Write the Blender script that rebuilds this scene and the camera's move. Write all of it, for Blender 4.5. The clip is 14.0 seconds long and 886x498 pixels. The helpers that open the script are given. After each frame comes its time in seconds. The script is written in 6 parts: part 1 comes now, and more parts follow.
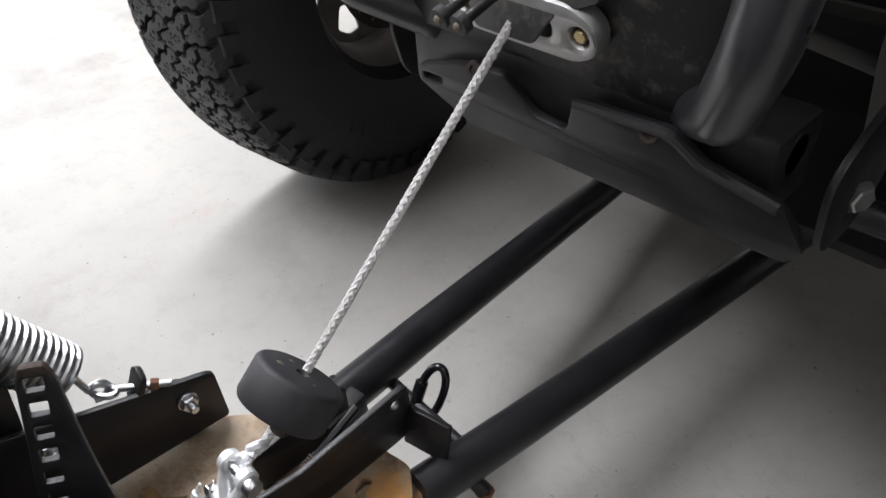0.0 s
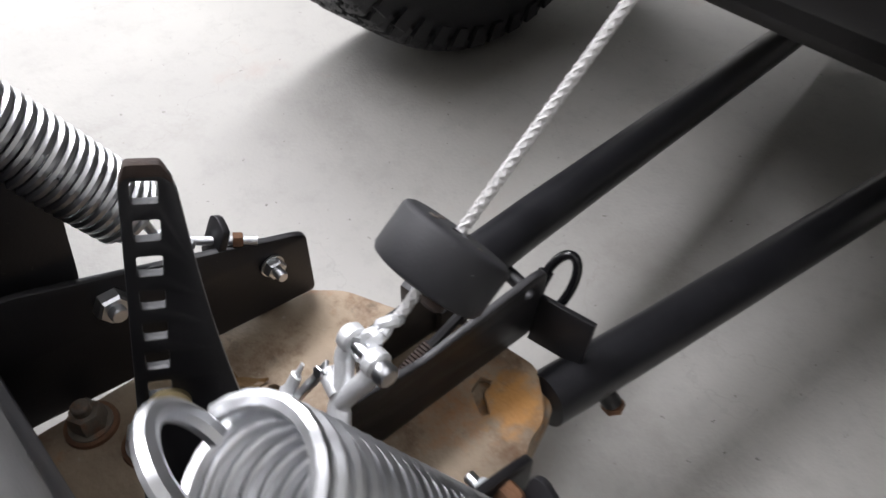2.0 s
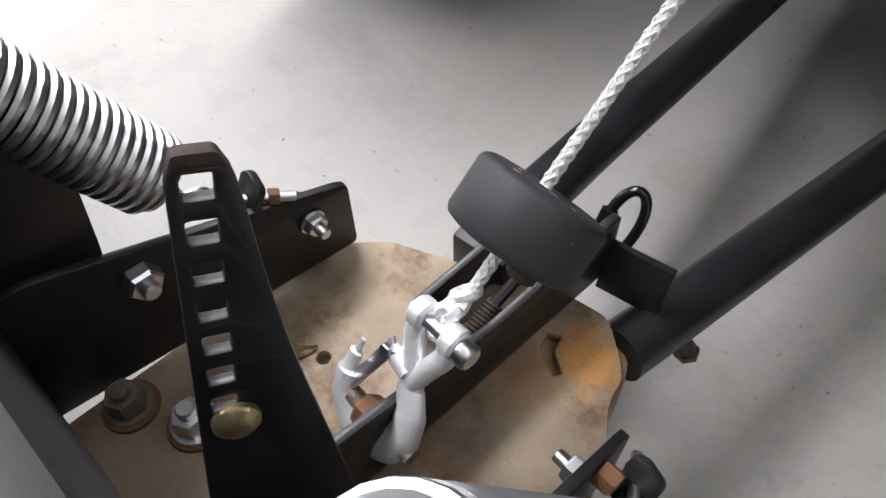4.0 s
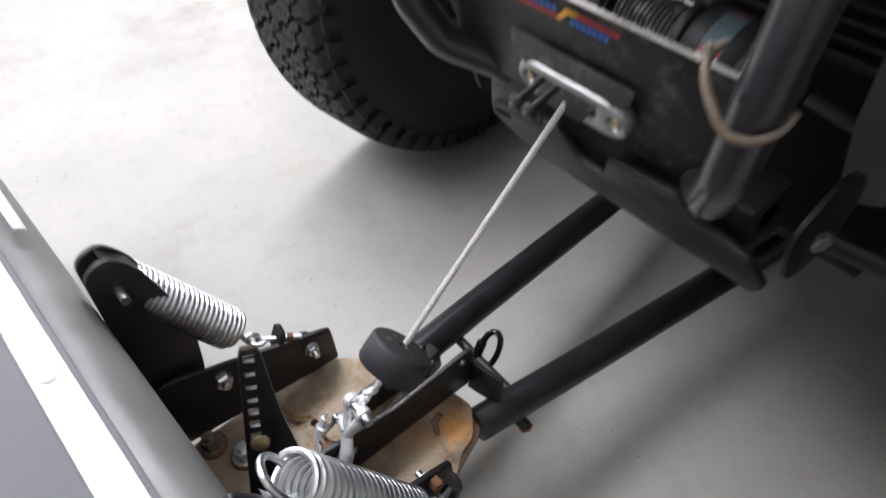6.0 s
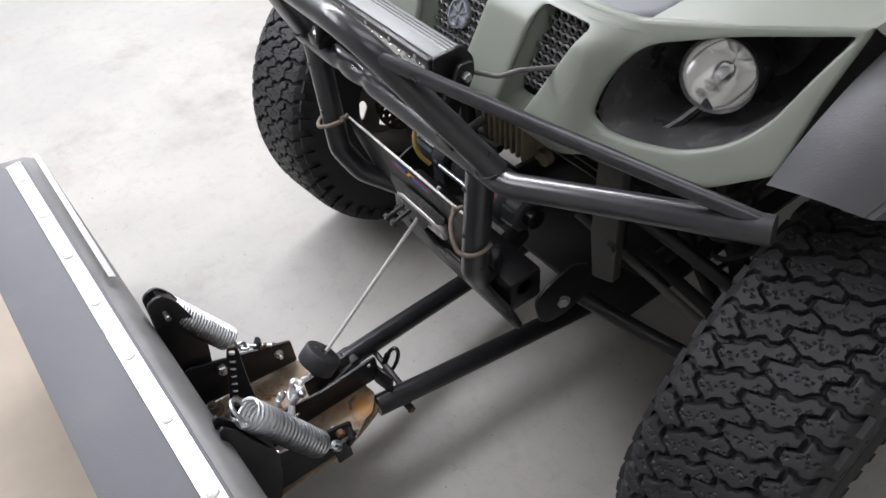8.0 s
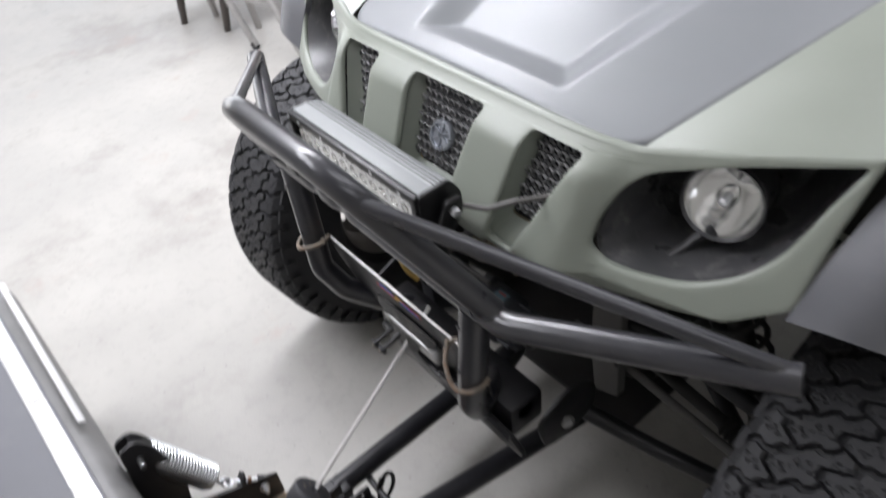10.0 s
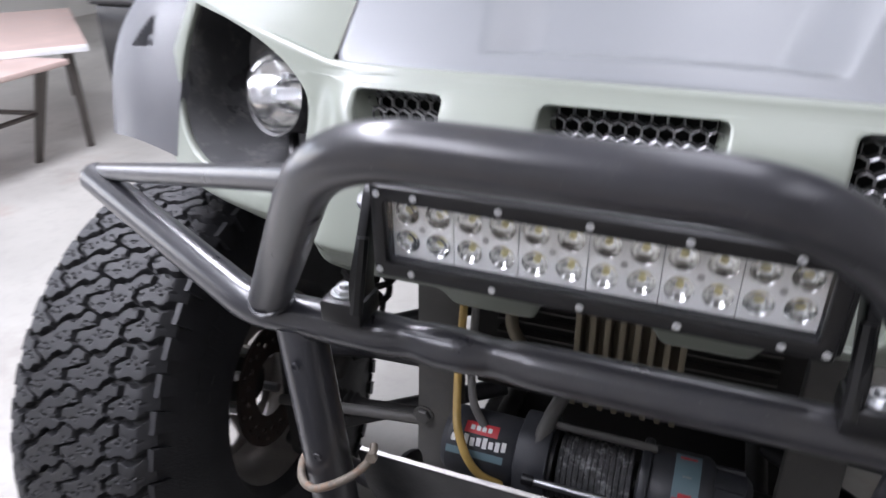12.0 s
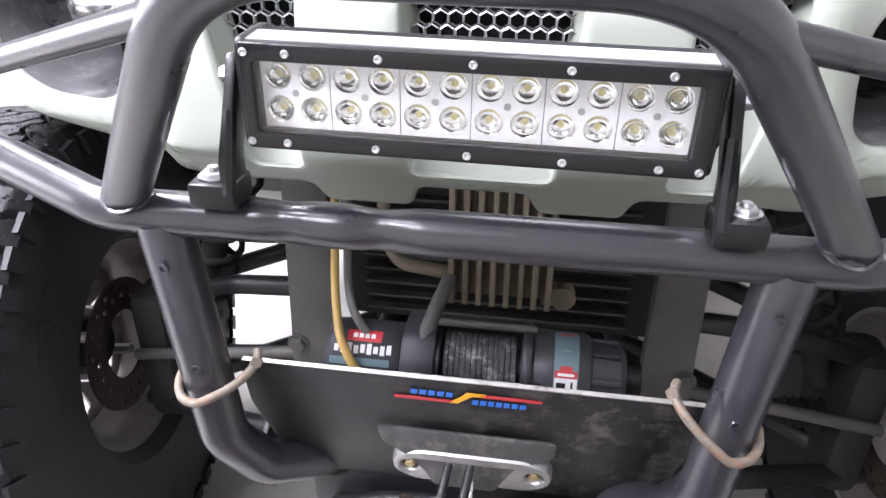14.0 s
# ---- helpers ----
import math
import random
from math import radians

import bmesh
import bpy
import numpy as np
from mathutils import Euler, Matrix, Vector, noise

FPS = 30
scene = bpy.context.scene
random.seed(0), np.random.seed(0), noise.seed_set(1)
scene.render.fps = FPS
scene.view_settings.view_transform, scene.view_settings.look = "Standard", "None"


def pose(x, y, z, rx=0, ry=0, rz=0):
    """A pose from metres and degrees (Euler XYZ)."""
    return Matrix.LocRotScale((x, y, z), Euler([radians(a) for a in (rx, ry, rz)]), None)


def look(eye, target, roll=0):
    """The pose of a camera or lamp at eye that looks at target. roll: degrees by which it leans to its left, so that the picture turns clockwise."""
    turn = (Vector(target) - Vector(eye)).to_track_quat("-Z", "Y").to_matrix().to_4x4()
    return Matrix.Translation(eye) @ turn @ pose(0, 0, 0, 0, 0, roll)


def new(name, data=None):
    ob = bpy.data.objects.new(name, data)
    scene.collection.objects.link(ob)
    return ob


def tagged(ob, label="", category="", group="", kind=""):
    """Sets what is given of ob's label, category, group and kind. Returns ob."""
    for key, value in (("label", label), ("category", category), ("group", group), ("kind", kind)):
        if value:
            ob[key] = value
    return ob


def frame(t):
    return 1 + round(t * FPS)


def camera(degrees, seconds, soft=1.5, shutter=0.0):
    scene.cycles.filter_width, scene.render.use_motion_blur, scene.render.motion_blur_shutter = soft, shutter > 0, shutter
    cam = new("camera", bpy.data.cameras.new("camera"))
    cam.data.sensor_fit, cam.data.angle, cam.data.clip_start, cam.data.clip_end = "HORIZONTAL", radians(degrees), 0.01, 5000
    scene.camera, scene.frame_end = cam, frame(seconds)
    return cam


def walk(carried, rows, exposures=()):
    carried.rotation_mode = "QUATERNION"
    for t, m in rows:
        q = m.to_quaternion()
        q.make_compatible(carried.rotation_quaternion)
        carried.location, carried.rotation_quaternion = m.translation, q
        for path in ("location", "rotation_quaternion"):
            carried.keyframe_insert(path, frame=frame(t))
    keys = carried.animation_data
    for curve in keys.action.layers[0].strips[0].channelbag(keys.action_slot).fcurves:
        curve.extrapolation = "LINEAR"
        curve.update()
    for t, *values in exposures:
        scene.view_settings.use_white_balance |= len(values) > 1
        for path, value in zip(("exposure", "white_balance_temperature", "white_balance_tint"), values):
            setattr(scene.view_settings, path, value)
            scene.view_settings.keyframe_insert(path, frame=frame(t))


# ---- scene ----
cam = camera(63.8, 14.0, shutter=0.5)
PATH = [
    (0, (0.338, -0.321, 0.729), (-0.806, 0.69, -0.564), -4.3),
    (0.5, (0.343, -0.32, 0.729), (-0.797, 0.677, -0.578), -5.4),
    (1, (0.344, -0.323, 0.729), (-0.796, 0.679, -0.573), -5.3),
    (1.5, (0.314, -0.34, 0.685), (-0.805, 0.589, -0.688), -5.0),
    (2, (0.211, -0.365, 0.614), (-0.81, 0.544, -0.846), 1.1),
    (2.5, (0.143, -0.365, 0.586), (-0.805, 0.554, -0.916), 1.9),
    (2.7, (0.134, -0.366, 0.581), (-0.773, 0.496, -0.979), 0.8),
    (4.9, (0.175, -0.352, 0.623), (-0.713, 0.412, -0.998), -2.5),
    (5.5, (0.279, -0.359, 0.736), (-0.69, 0.372, -0.853), -3.8),
    (6, (0.393, -0.381, 0.944), (-0.713, 0.394, -0.531), -6.0),
    (6.5, (0.497, -0.433, 1.124), (-0.582, 0.416, -0.33), -6.6),
    (6.6, (0.527, -0.419, 1.156), (-0.597, 0.403, -0.279), -10.0),
    (7, (0.69, -0.41, 1.247), (-0.496, 0.316, -0.191), -8.4),
    (7.1, (0.708, -0.41, 1.272), (-0.466, 0.358, -0.154), -7.8),
    (7.2, (0.733, -0.409, 1.288), (-0.447, 0.351, -0.136), -7.4),
    (9.3, (0.824, -0.334, 1.378), (-0.361, 0.448, -0.031), -3.9),
    (9.5, (0.815, -0.315, 1.382), (-0.344, 0.482, -0.039), -4.4),
    (10, (0.706, -0.336, 1.382), (-0.549, 0.528, 0.086), -7.3),
    (10.5, (0.521, -0.367, 1.344), (-0.553, 0.75, 0.08), -4.9),
    (11, (0.383, -0.377, 1.324), (-0.543, 0.768, -0.029), -4.6),
    (11.5, (0.227, -0.36, 1.245), (-0.514, 1.087, 0.08), -3.6),
    (12, (0.066, -0.377, 1.079), (-0.606, 1.276, 0.176), -0.8),
    (12.5, (0.038, -0.383, 1.008), (-0.249, 1.401, 0.153), -0.9),
    (13, (0.038, -0.404, 0.985), (-0.242, 1.356, 0.077), 0.8),
    (13.5, (0.044, -0.406, 0.99), (-0.225, 1.352, 0.075), 0.7),
    (14, (0.045, -0.407, 1.003), (-0.2, 1.331, 0.045), 0.7),
]
EXPOSURES = [(0, 0.3, 6550, 10), (2.5, 0.35, 6550, 11), (5.0, 0.5, 6600, 11), (6.0, 0.25, 6500, 11), (7.2, 0.15, 6500, 11), (9.3, 0.15, 6500, 11), (11.0, 0.05, 6350, 11), (11.5, 0.15, 6250, 12), (12.0, 0.4, 6200, 15), (12.5, 0.6, 6100, 16), (13.0, 1.2, 6250, 17), (13.5, 1.58, 6300, 17), (14.0, 1.58, 6300, 17)]
walk(cam, [(t, look(eye, target, roll)) for t, eye, target, roll in PATH], EXPOSURES)

# ---- world and light ----
world = bpy.data.worlds.new("world")
scene.world = world
world.use_nodes = True
wn = world.node_tree.nodes
sky = wn.new("ShaderNodeTexSky")
sky.sky_type = "NISHITA"
sky.sun_disc = False
sky.sun_elevation, sky.sun_rotation = radians(38), radians(250)
world.node_tree.links.new(sky.outputs[0], wn["Background"].inputs[0])
wn["Background"].inputs[1].default_value = 0.12


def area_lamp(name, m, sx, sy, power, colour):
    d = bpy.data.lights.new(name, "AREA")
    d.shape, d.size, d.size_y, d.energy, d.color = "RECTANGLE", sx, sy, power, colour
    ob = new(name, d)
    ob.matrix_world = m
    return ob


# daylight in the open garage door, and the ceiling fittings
area_lamp("doorway_daylight", look((-5.9, 0.6, 1.25), (0.0, 0.6, 0.6)), 4.4, 2.2, 74, (0.93, 0.945, 1.0))
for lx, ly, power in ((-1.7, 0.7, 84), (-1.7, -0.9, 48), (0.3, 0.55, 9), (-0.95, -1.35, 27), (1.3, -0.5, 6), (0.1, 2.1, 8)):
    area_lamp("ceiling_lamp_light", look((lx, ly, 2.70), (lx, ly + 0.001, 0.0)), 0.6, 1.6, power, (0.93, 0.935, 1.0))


# ---- materials ----
def material(name, colour, rough=0.5, metal=0.0, grain=0.15, scale=40.0, bump=0.1, stain=0.0, stain_colour=(0.2, 0.12, 0.06), stain_scale=6.0, spot=0.55, rough_var=0.15, coat=0.0, fine=400.0):
    m = bpy.data.materials.new(name)
    m.use_nodes = True
    nt = m.node_tree
    n, link = nt.nodes, nt.links.new
    b = n["Principled BSDF"]
    tc = n.new("ShaderNodeTexCoord")
    info = n.new("ShaderNodeObjectInfo")
    shift = n.new("ShaderNodeVectorMath")
    shift.operation = "ADD"
    spread = n.new("ShaderNodeMath")
    spread.operation = "MULTIPLY"
    spread.inputs[1].default_value = 7.0
    link(info.outputs["Random"], spread.inputs[0])
    link(tc.outputs["Object"], shift.inputs[0])
    link(spread.outputs[0], shift.inputs[1])
    big = n.new("ShaderNodeTexNoise")
    big.inputs["Scale"].default_value, big.inputs["Detail"].default_value = scale, 5
    small = n.new("ShaderNodeTexNoise")
    small.inputs["Scale"].default_value, small.inputs["Detail"].default_value = fine, 3
    for x in (big, small):
        link(shift.outputs[0], x.inputs["Vector"])
    ramp = n.new("ShaderNodeMapRange")
    ramp.inputs["From Min"].default_value, ramp.inputs["From Max"].default_value = 0.3, 0.7
    ramp.inputs["To Min"].default_value, ramp.inputs["To Max"].default_value = 1 - grain, 1 + grain
    link(big.outputs["Fac"], ramp.inputs["Value"])
    mul = n.new("ShaderNodeVectorMath")
    mul.operation = "SCALE"
    mul.inputs[0].default_value = colour
    link(ramp.outputs[0], mul.inputs["Scale"])
    last = mul.outputs[0]
    if stain:
        st = n.new("ShaderNodeTexNoise")
        st.inputs["Scale"].default_value, st.inputs["Detail"].default_value, st.inputs["Roughness"].default_value = stain_scale, 8, 0.7
        link(shift.outputs[0], st.inputs["Vector"])
        cut = n.new("ShaderNodeMapRange")
        cut.inputs["From Min"].default_value, cut.inputs["From Max"].default_value = spot, spot + 0.16
        cut.inputs["To Max"].default_value = stain
        link(st.outputs["Fac"], cut.inputs["Value"])
        mix = n.new("ShaderNodeMix")
        mix.data_type = "RGBA"
        link(cut.outputs[0], mix.inputs["Factor"])
        link(last, mix.inputs[6])
        mix.inputs[7].default_value = (*stain_colour, 1)
        last = mix.outputs[2]
    link(last, b.inputs["Base Color"])
    rr = n.new("ShaderNodeMapRange")
    rr.inputs["From Min"].default_value, rr.inputs["From Max"].default_value = 0.25, 0.75
    rr.inputs["To Min"].default_value, rr.inputs["To Max"].default_value = max(0.02, rough - rough_var), min(1.0, rough + rough_var)
    link(big.outputs["Fac"], rr.inputs["Value"])
    link(rr.outputs[0], b.inputs["Roughness"])
    b.inputs["Metallic"].default_value = metal
    b.inputs["Coat Weight"].default_value = coat
    if bump:
        bp = n.new("ShaderNodeBump")
        bp.inputs["Strength"].default_value, bp.inputs["Distance"].default_value = bump, 0.002
        link(small.outputs["Fac"], bp.inputs["Height"])
        link(bp.outputs[0], b.inputs["Normal"])
    return m


def plain_glass(name, rough=0.0):
    m = bpy.data.materials.new(name)
    m.use_nodes = True
    b = m.node_tree.nodes["Principled BSDF"]
    b.inputs["Base Color"].default_value = (0.95, 0.96, 0.96, 1)
    b.inputs["Transmission Weight"].default_value = 1.0
    b.inputs["Roughness"].default_value = rough
    b.inputs["IOR"].default_value = 1.45
    return m




def concrete(name):
    """Power-floated concrete: pale and dark clouds, fine mottling, dark specks, hairline cracks."""
    m = material(name, (0.385, 0.374, 0.347), 0.6, 0, 0.13, 2.4, 0.25, 0.55, (0.22, 0.20, 0.18), 1.7, 0.53, 0.12, fine=170)
    nt = m.node_tree
    n, link = nt.nodes, nt.links.new
    b = n["Principled BSDF"]
    last = b.inputs["Base Color"].links[0].from_socket
    tc = n.new("ShaderNodeTexCoord")

    def layer(last, tex, lo, hi, amount, colour):
        r = n.new("ShaderNodeMapRange")
        r.inputs["From Min"].default_value, r.inputs["From Max"].default_value, r.inputs["To Max"].default_value = lo, hi, amount
        link(tex, r.inputs["Value"])
        mix = n.new("ShaderNodeMix")
        mix.data_type = "RGBA"
        link(r.outputs[0], mix.inputs["Factor"])
        link(last, mix.inputs[6])
        mix.inputs[7].default_value = (*colour, 1)
        return mix.outputs[2]

    def noise_tex(scale, detail, rough):
        t = n.new("ShaderNodeTexNoise")
        t.inputs["Scale"].default_value, t.inputs["Detail"].default_value, t.inputs["Roughness"].default_value = scale, detail, rough
        link(tc.outputs["Object"], t.inputs["Vector"])
        return t.outputs["Fac"]

    last = layer(last, noise_tex(22, 8, 0.75), 0.50, 0.74, 0.32, (0.23, 0.22, 0.205))
    last = layer(last, noise_tex(7.5, 10, 0.8), 0.60, 0.72, 0.42, (0.16, 0.15, 0.14))
    last = layer(last, noise_tex(95, 3, 0.5), 0.70, 0.76, 0.75, (0.10, 0.09, 0.085))
    last = layer(last, noise_tex(3.4, 6, 0.65), 0.60, 0.70, 0.30, (0.36, 0.25, 0.20))
    vo = n.new("ShaderNodeTexVoronoi")
    vo.feature = "DISTANCE_TO_EDGE"
    vo.inputs["Scale"].default_value = 2.3
    warp = n.new("ShaderNodeTexNoise")
    warp.inputs["Scale"].default_value, warp.inputs["Detail"].default_value = 6, 6
    link(tc.outputs["Object"], warp.inputs["Vector"])
    add = n.new("ShaderNodeMix")
    add.data_type = "RGBA"
    add.blend_type = "ADD"
    add.inputs["Factor"].default_value = 0.35
    link(tc.outputs["Object"], add.inputs[6])
    link(warp.outputs["Color"], add.inputs[7])
    link(add.outputs[2], vo.inputs["Vector"])
    inv = n.new("ShaderNodeMath")
    inv.operation = "SUBTRACT"
    inv.inputs[0].default_value = 1.0
    link(vo.outputs["Distance"], inv.inputs[1])
    last = layer(last, inv.outputs[0], 0.9965, 0.999, 0.13, (0.16, 0.145, 0.13))
    link(last, b.inputs["Base Color"])
    return m


def add_layer(m, scale, lo, hi, amount, colour):
    """One more layer of stains over a material."""
    n, link = m.node_tree.nodes, m.node_tree.links.new
    b = n["Principled BSDF"]
    t = n.new("ShaderNodeTexNoise")
    t.inputs["Scale"].default_value, t.inputs["Detail"].default_value, t.inputs["Roughness"].default_value = scale, 8, 0.7
    tc = n.new("ShaderNodeTexCoord")
    link(tc.outputs["Object"], t.inputs["Vector"])
    r = n.new("ShaderNodeMapRange")
    r.inputs["From Min"].default_value, r.inputs["From Max"].default_value, r.inputs["To Max"].default_value = lo, hi, amount
    link(t.outputs["Fac"], r.inputs["Value"])
    mix = n.new("ShaderNodeMix")
    mix.data_type = "RGBA"
    link(r.outputs[0], mix.inputs["Factor"])
    link(b.inputs["Base Color"].links[0].from_socket, mix.inputs[6])
    mix.inputs[7].default_value = (*colour, 1)
    link(mix.outputs[2], b.inputs["Base Color"])


M_CONCRETE = concrete("concrete")
M_WALL = material("wall_paint", (0.72, 0.71, 0.68), 0.7, 0, 0.05, 4, 0.15)
M_CEIL = material("ceiling_paint", (0.78, 0.78, 0.76), 0.8, 0, 0.04, 4, 0.1)
M_GREEN = material("olive_green_plastic", (0.235, 0.255, 0.218), 0.36, 0, 0.04, 9, 0.05, 0.22, (0.31, 0.32, 0.285), 14, 0.6, 0.07, fine=900)
M_HOOD = material("grey_hood_plastic", (0.198, 0.207, 0.217), 0.36, 0, 0.03, 7, 0.06, fine=900, rough_var=0.06)
M_FENDER = material("dark_grey_plastic", (0.105, 0.107, 0.115), 0.5, 0, 0.08, 20, 0.25, 0.2, (0.2, 0.19, 0.18), 9, 0.62, fine=700)
M_BAR = material("black_powder_coat", (0.0235, 0.0240, 0.0295), 0.31, 0, 0.12, 30, 0.03, 0.30, (0.040, 0.039, 0.038), 60, 0.56, 0.05, fine=500, coat=0.42)
M_TUBE = material("black_push_tube_paint", (0.0165, 0.0165, 0.0190), 0.36, 0, 0.2, 30, 0.03, 0.30, (0.040, 0.039, 0.038), 60, 0.56, 0.06, fine=500, coat=0.08)
M_BLACK = material("black_painted_steel", (0.0140, 0.0135, 0.0150), 0.42, 0, 0.3, 25, 0.06, 0.4, (0.035, 0.03, 0.026), 20, 0.62, 0.12, fine=420)
M_PLATE = material("scuffed_black_plate", (0.0105, 0.0105, 0.0115), 0.48, 0, 0.3, 18, 0.12, 0.75, (0.13, 0.12, 0.108), 42, 0.50, 0.12, fine=300)
M_FLAPS = material("scuffed_guard_rubber", (0.045, 0.044, 0.043), 0.6, 0, 0.3, 30, 0.15, 0.7, (0.14, 0.135, 0.125), 55, 0.50, 0.1, fine=300)
M_RUBBER = material("tyre_rubber", (0.021, 0.0212, 0.0235), 0.6, 0, 0.25, 25, 0.35, 0.35, (0.045, 0.044, 0.044), 16, 0.6, 0.1, fine=350)
M_PUCK = material("hard_black_rubber", (0.026, 0.026, 0.029), 0.6, 0, 0.2, 30, 0.08, 0.45, (0.10, 0.10, 0.10), 40, 0.63, 0.1, fine=500)
M_FLAP = material("grey_rubber_sheet", (0.115, 0.118, 0.13), 0.6, 0, 0.12, 8, 0.2, 0.3, (0.2, 0.2, 0.2), 5, 0.6)
M_BLADE = material("grey_blade_paint", (0.19, 0.188, 0.185), 0.42, 0.1, 0.15, 14, 0.15, 0.3, (0.24, 0.23, 0.21), 12, 0.6)
M_STRIP = material("galvanised_strip", (0.82, 0.82, 0.80), 0.36, 0.55, 0.06, 30, 0.08, 0.35, (0.6, 0.58, 0.55), 30, 0.6)
M_ZINC = material("zinc_plated_steel", (0.66, 0.67, 0.69), 0.34, 1.0, 0.08, 60, 0.06, 0.25, (0.40, 0.33, 0.27), 30, 0.62, 0.08)
M_CAST = material("bright_galvanised_cast", (0.82, 0.83, 0.84), 0.4, 0.45, 0.08, 60, 0.2, 0.3, (0.45, 0.42, 0.38), 60, 0.6, 0.1)
M_ALU = material("cast_aluminium", (0.46, 0.46, 0.46), 0.45, 0.9, 0.1, 60, 0.15, 0.25, (0.25, 0.24, 0.23), 40, 0.62)
M_RUST = material("rusty_steel", (0.33, 0.255, 0.18), 0.62, 0.1, 0.42, 14, 0.35, 0.9, (0.13, 0.062, 0.026), 17, 0.50, 0.14, fine=260)
M_RUSTBOLT = material("rusted_bolt", (0.17, 0.085, 0.045), 0.8, 0.1, 0.3, 90, 0.4)
M_CLAMP = material("weathered_clamp_steel", (0.175, 0.150, 0.122), 0.6, 0.3, 0.25, 120, 0.3, 0.7, (0.25, 0.12, 0.06), 70, 0.5)
M_BRASS = material("brass_plated_bolt", (0.55, 0.45, 0.25), 0.4, 0.9, 0.15, 90, 0.2)
M_ROPE = material("grey_synthetic_rope", (0.62, 0.61, 0.60), 0.7, 0, 0.12, 200, 0.3, 0.3, (0.35, 0.34, 0.33), 90, 0.58)
M_GRIME = material("dark_undercarriage", (0.018, 0.0168, 0.0160), 0.7, 0, 0.3, 14, 0.3, 0.4, (0.04, 0.035, 0.03), 9, 0.55)
M_FRAME = material("dusty_grey_frame", (0.085, 0.082, 0.078), 0.6, 0, 0.2, 14, 0.25, 0.5, (0.15, 0.135, 0.115), 9, 0.56)
M_RIM = material("grey_steel_rim", (0.34, 0.32, 0.30), 0.45, 0.5, 0.15, 25, 0.15, 0.5, (0.10, 0.08, 0.06), 15, 0.55)
M_HOUSING = material("headlight_bucket_black", (0.06, 0.06, 0.062), 0.34, 0, 0.3, 20, 0.1, 0.75, (0.17, 0.165, 0.16), 34, 0.52)
M_CHROME = material("chrome_reflector", (0.93, 0.93, 0.93), 0.11, 1.0, 0.02, 30, 0.0, rough_var=0.03)
M_GLASS = plain_glass("clear_lens")
M_FLUTED = plain_glass("fluted_glass", 0.10)
M_FLUTED.node_tree.nodes["Principled BSDF"].inputs["Transmission Weight"].default_value = 0.9
M_MESH = material("grey_grille_plastic", (0.34, 0.34, 0.345), 0.24, 0.5, 0.15, 60, 0.1)
M_EMBLEM = material("silver_emblem", (0.42, 0.44, 0.48), 0.3, 0.7, 0.1, 60, 0.05)
M_LEDBODY = material("black_anodised_aluminium", (0.012, 0.012, 0.013), 0.35, 0.3, 0.15, 60, 0.08, rough_var=0.06)
M_CARAB = material("gloss_black_enamel", (0.008, 0.008, 0.009), 0.16, 0, 0.1, 60, 0.02, 0.3, (0.09, 0.088, 0.085), 90, 0.60, 0.05)
M_LEDTOP = material("satin_grey_heat_sink", (0.25, 0.262, 0.262), 0.48, 0.0, 0.05, 40, 0.06)
M_REFLECT = material("pale_reflector", (0.94, 0.94, 0.925), 0.35, 0.05, 0.04, 60, 0.0)
M_CUP = material("satin_reflector_cup", (0.90, 0.90, 0.89), 0.10, 1.0, 0.05, 60, 0.0)
M_BLADEBACK = material("black_blade_back", (0.045, 0.046, 0.052), 0.5, 0, 0.3, 9, 0.2, 0.7, (0.30, 0.30, 0.29), 130, 0.72)
M_CHIP = material("yellow_led_chip", (0.80, 0.72, 0.36), 0.4, 0, 0.1, 60, 0.0)
M_WHITE = material("white_print", (0.72, 0.72, 0.72), 0.5, 0, 0.03, 60, 0.0)
M_RED = material("red_print", (0.50, 0.035, 0.045), 0.45, 0, 0.05, 60, 0.0)
M_BLUE = material("blue_print", (0.03, 0.16, 0.60), 0.45, 0, 0.05, 60, 0.0)
M_YELLOW = material("yellow_print", (0.80, 0.42, 0.03), 0.45, 0, 0.05, 60, 0.0)
M_TEAL = material("grey_blue_label", (0.13, 0.20, 0.23), 0.5, 0, 0.05, 60, 0.0)
M_YCABLE = material("yellow_brown_cable", (0.42, 0.28, 0.08), 0.5, 0, 0.15, 60, 0.1)
M_GCABLE = material("grey_cable", (0.12, 0.115, 0.11), 0.6, 0, 0.15, 60, 0.1)
M_TAN = material("dusty_tan_regulator", (0.21, 0.18, 0.13), 0.6, 0.2, 0.15, 40, 0.2)
M_WOOD = material("brown_table_top", (0.55, 0.42, 0.38), 0.5, 0, 0.10, 9, 0.1)
M_CHAIR = material("dark_brown_metal_tube", (0.085, 0.075, 0.068), 0.45, 0.3, 0.1, 40, 0.1)
M_GREYTUBE = material("grey_metal_tube", (0.42, 0.41, 0.40), 0.4, 0.6, 0.08, 40, 0.1)
M_CARDBOARD = material("brown_cardboard", (0.37, 0.32, 0.26), 0.8, 0, 0.12, 6, 0.2)
M_DIRTYROPE = material("dirty_dark_rope", (0.055, 0.055, 0.058), 0.7, 0, 0.5, 120, 0.3, 0.9, (0.34, 0.34, 0.35), 75, 0.52)
M_BAREEDGE = material("dull_bare_steel", (0.42, 0.41, 0.39), 0.45, 0.7, 0.25, 60, 0.2, 0.6, (0.12, 0.10, 0.09), 70, 0.55)
M_MOTOR = material("dark_grey_motor_paint", (0.034, 0.036, 0.042), 0.5, 0, 0.2, 30, 0.08, 0.5, (0.085, 0.08, 0.075), 30, 0.56)
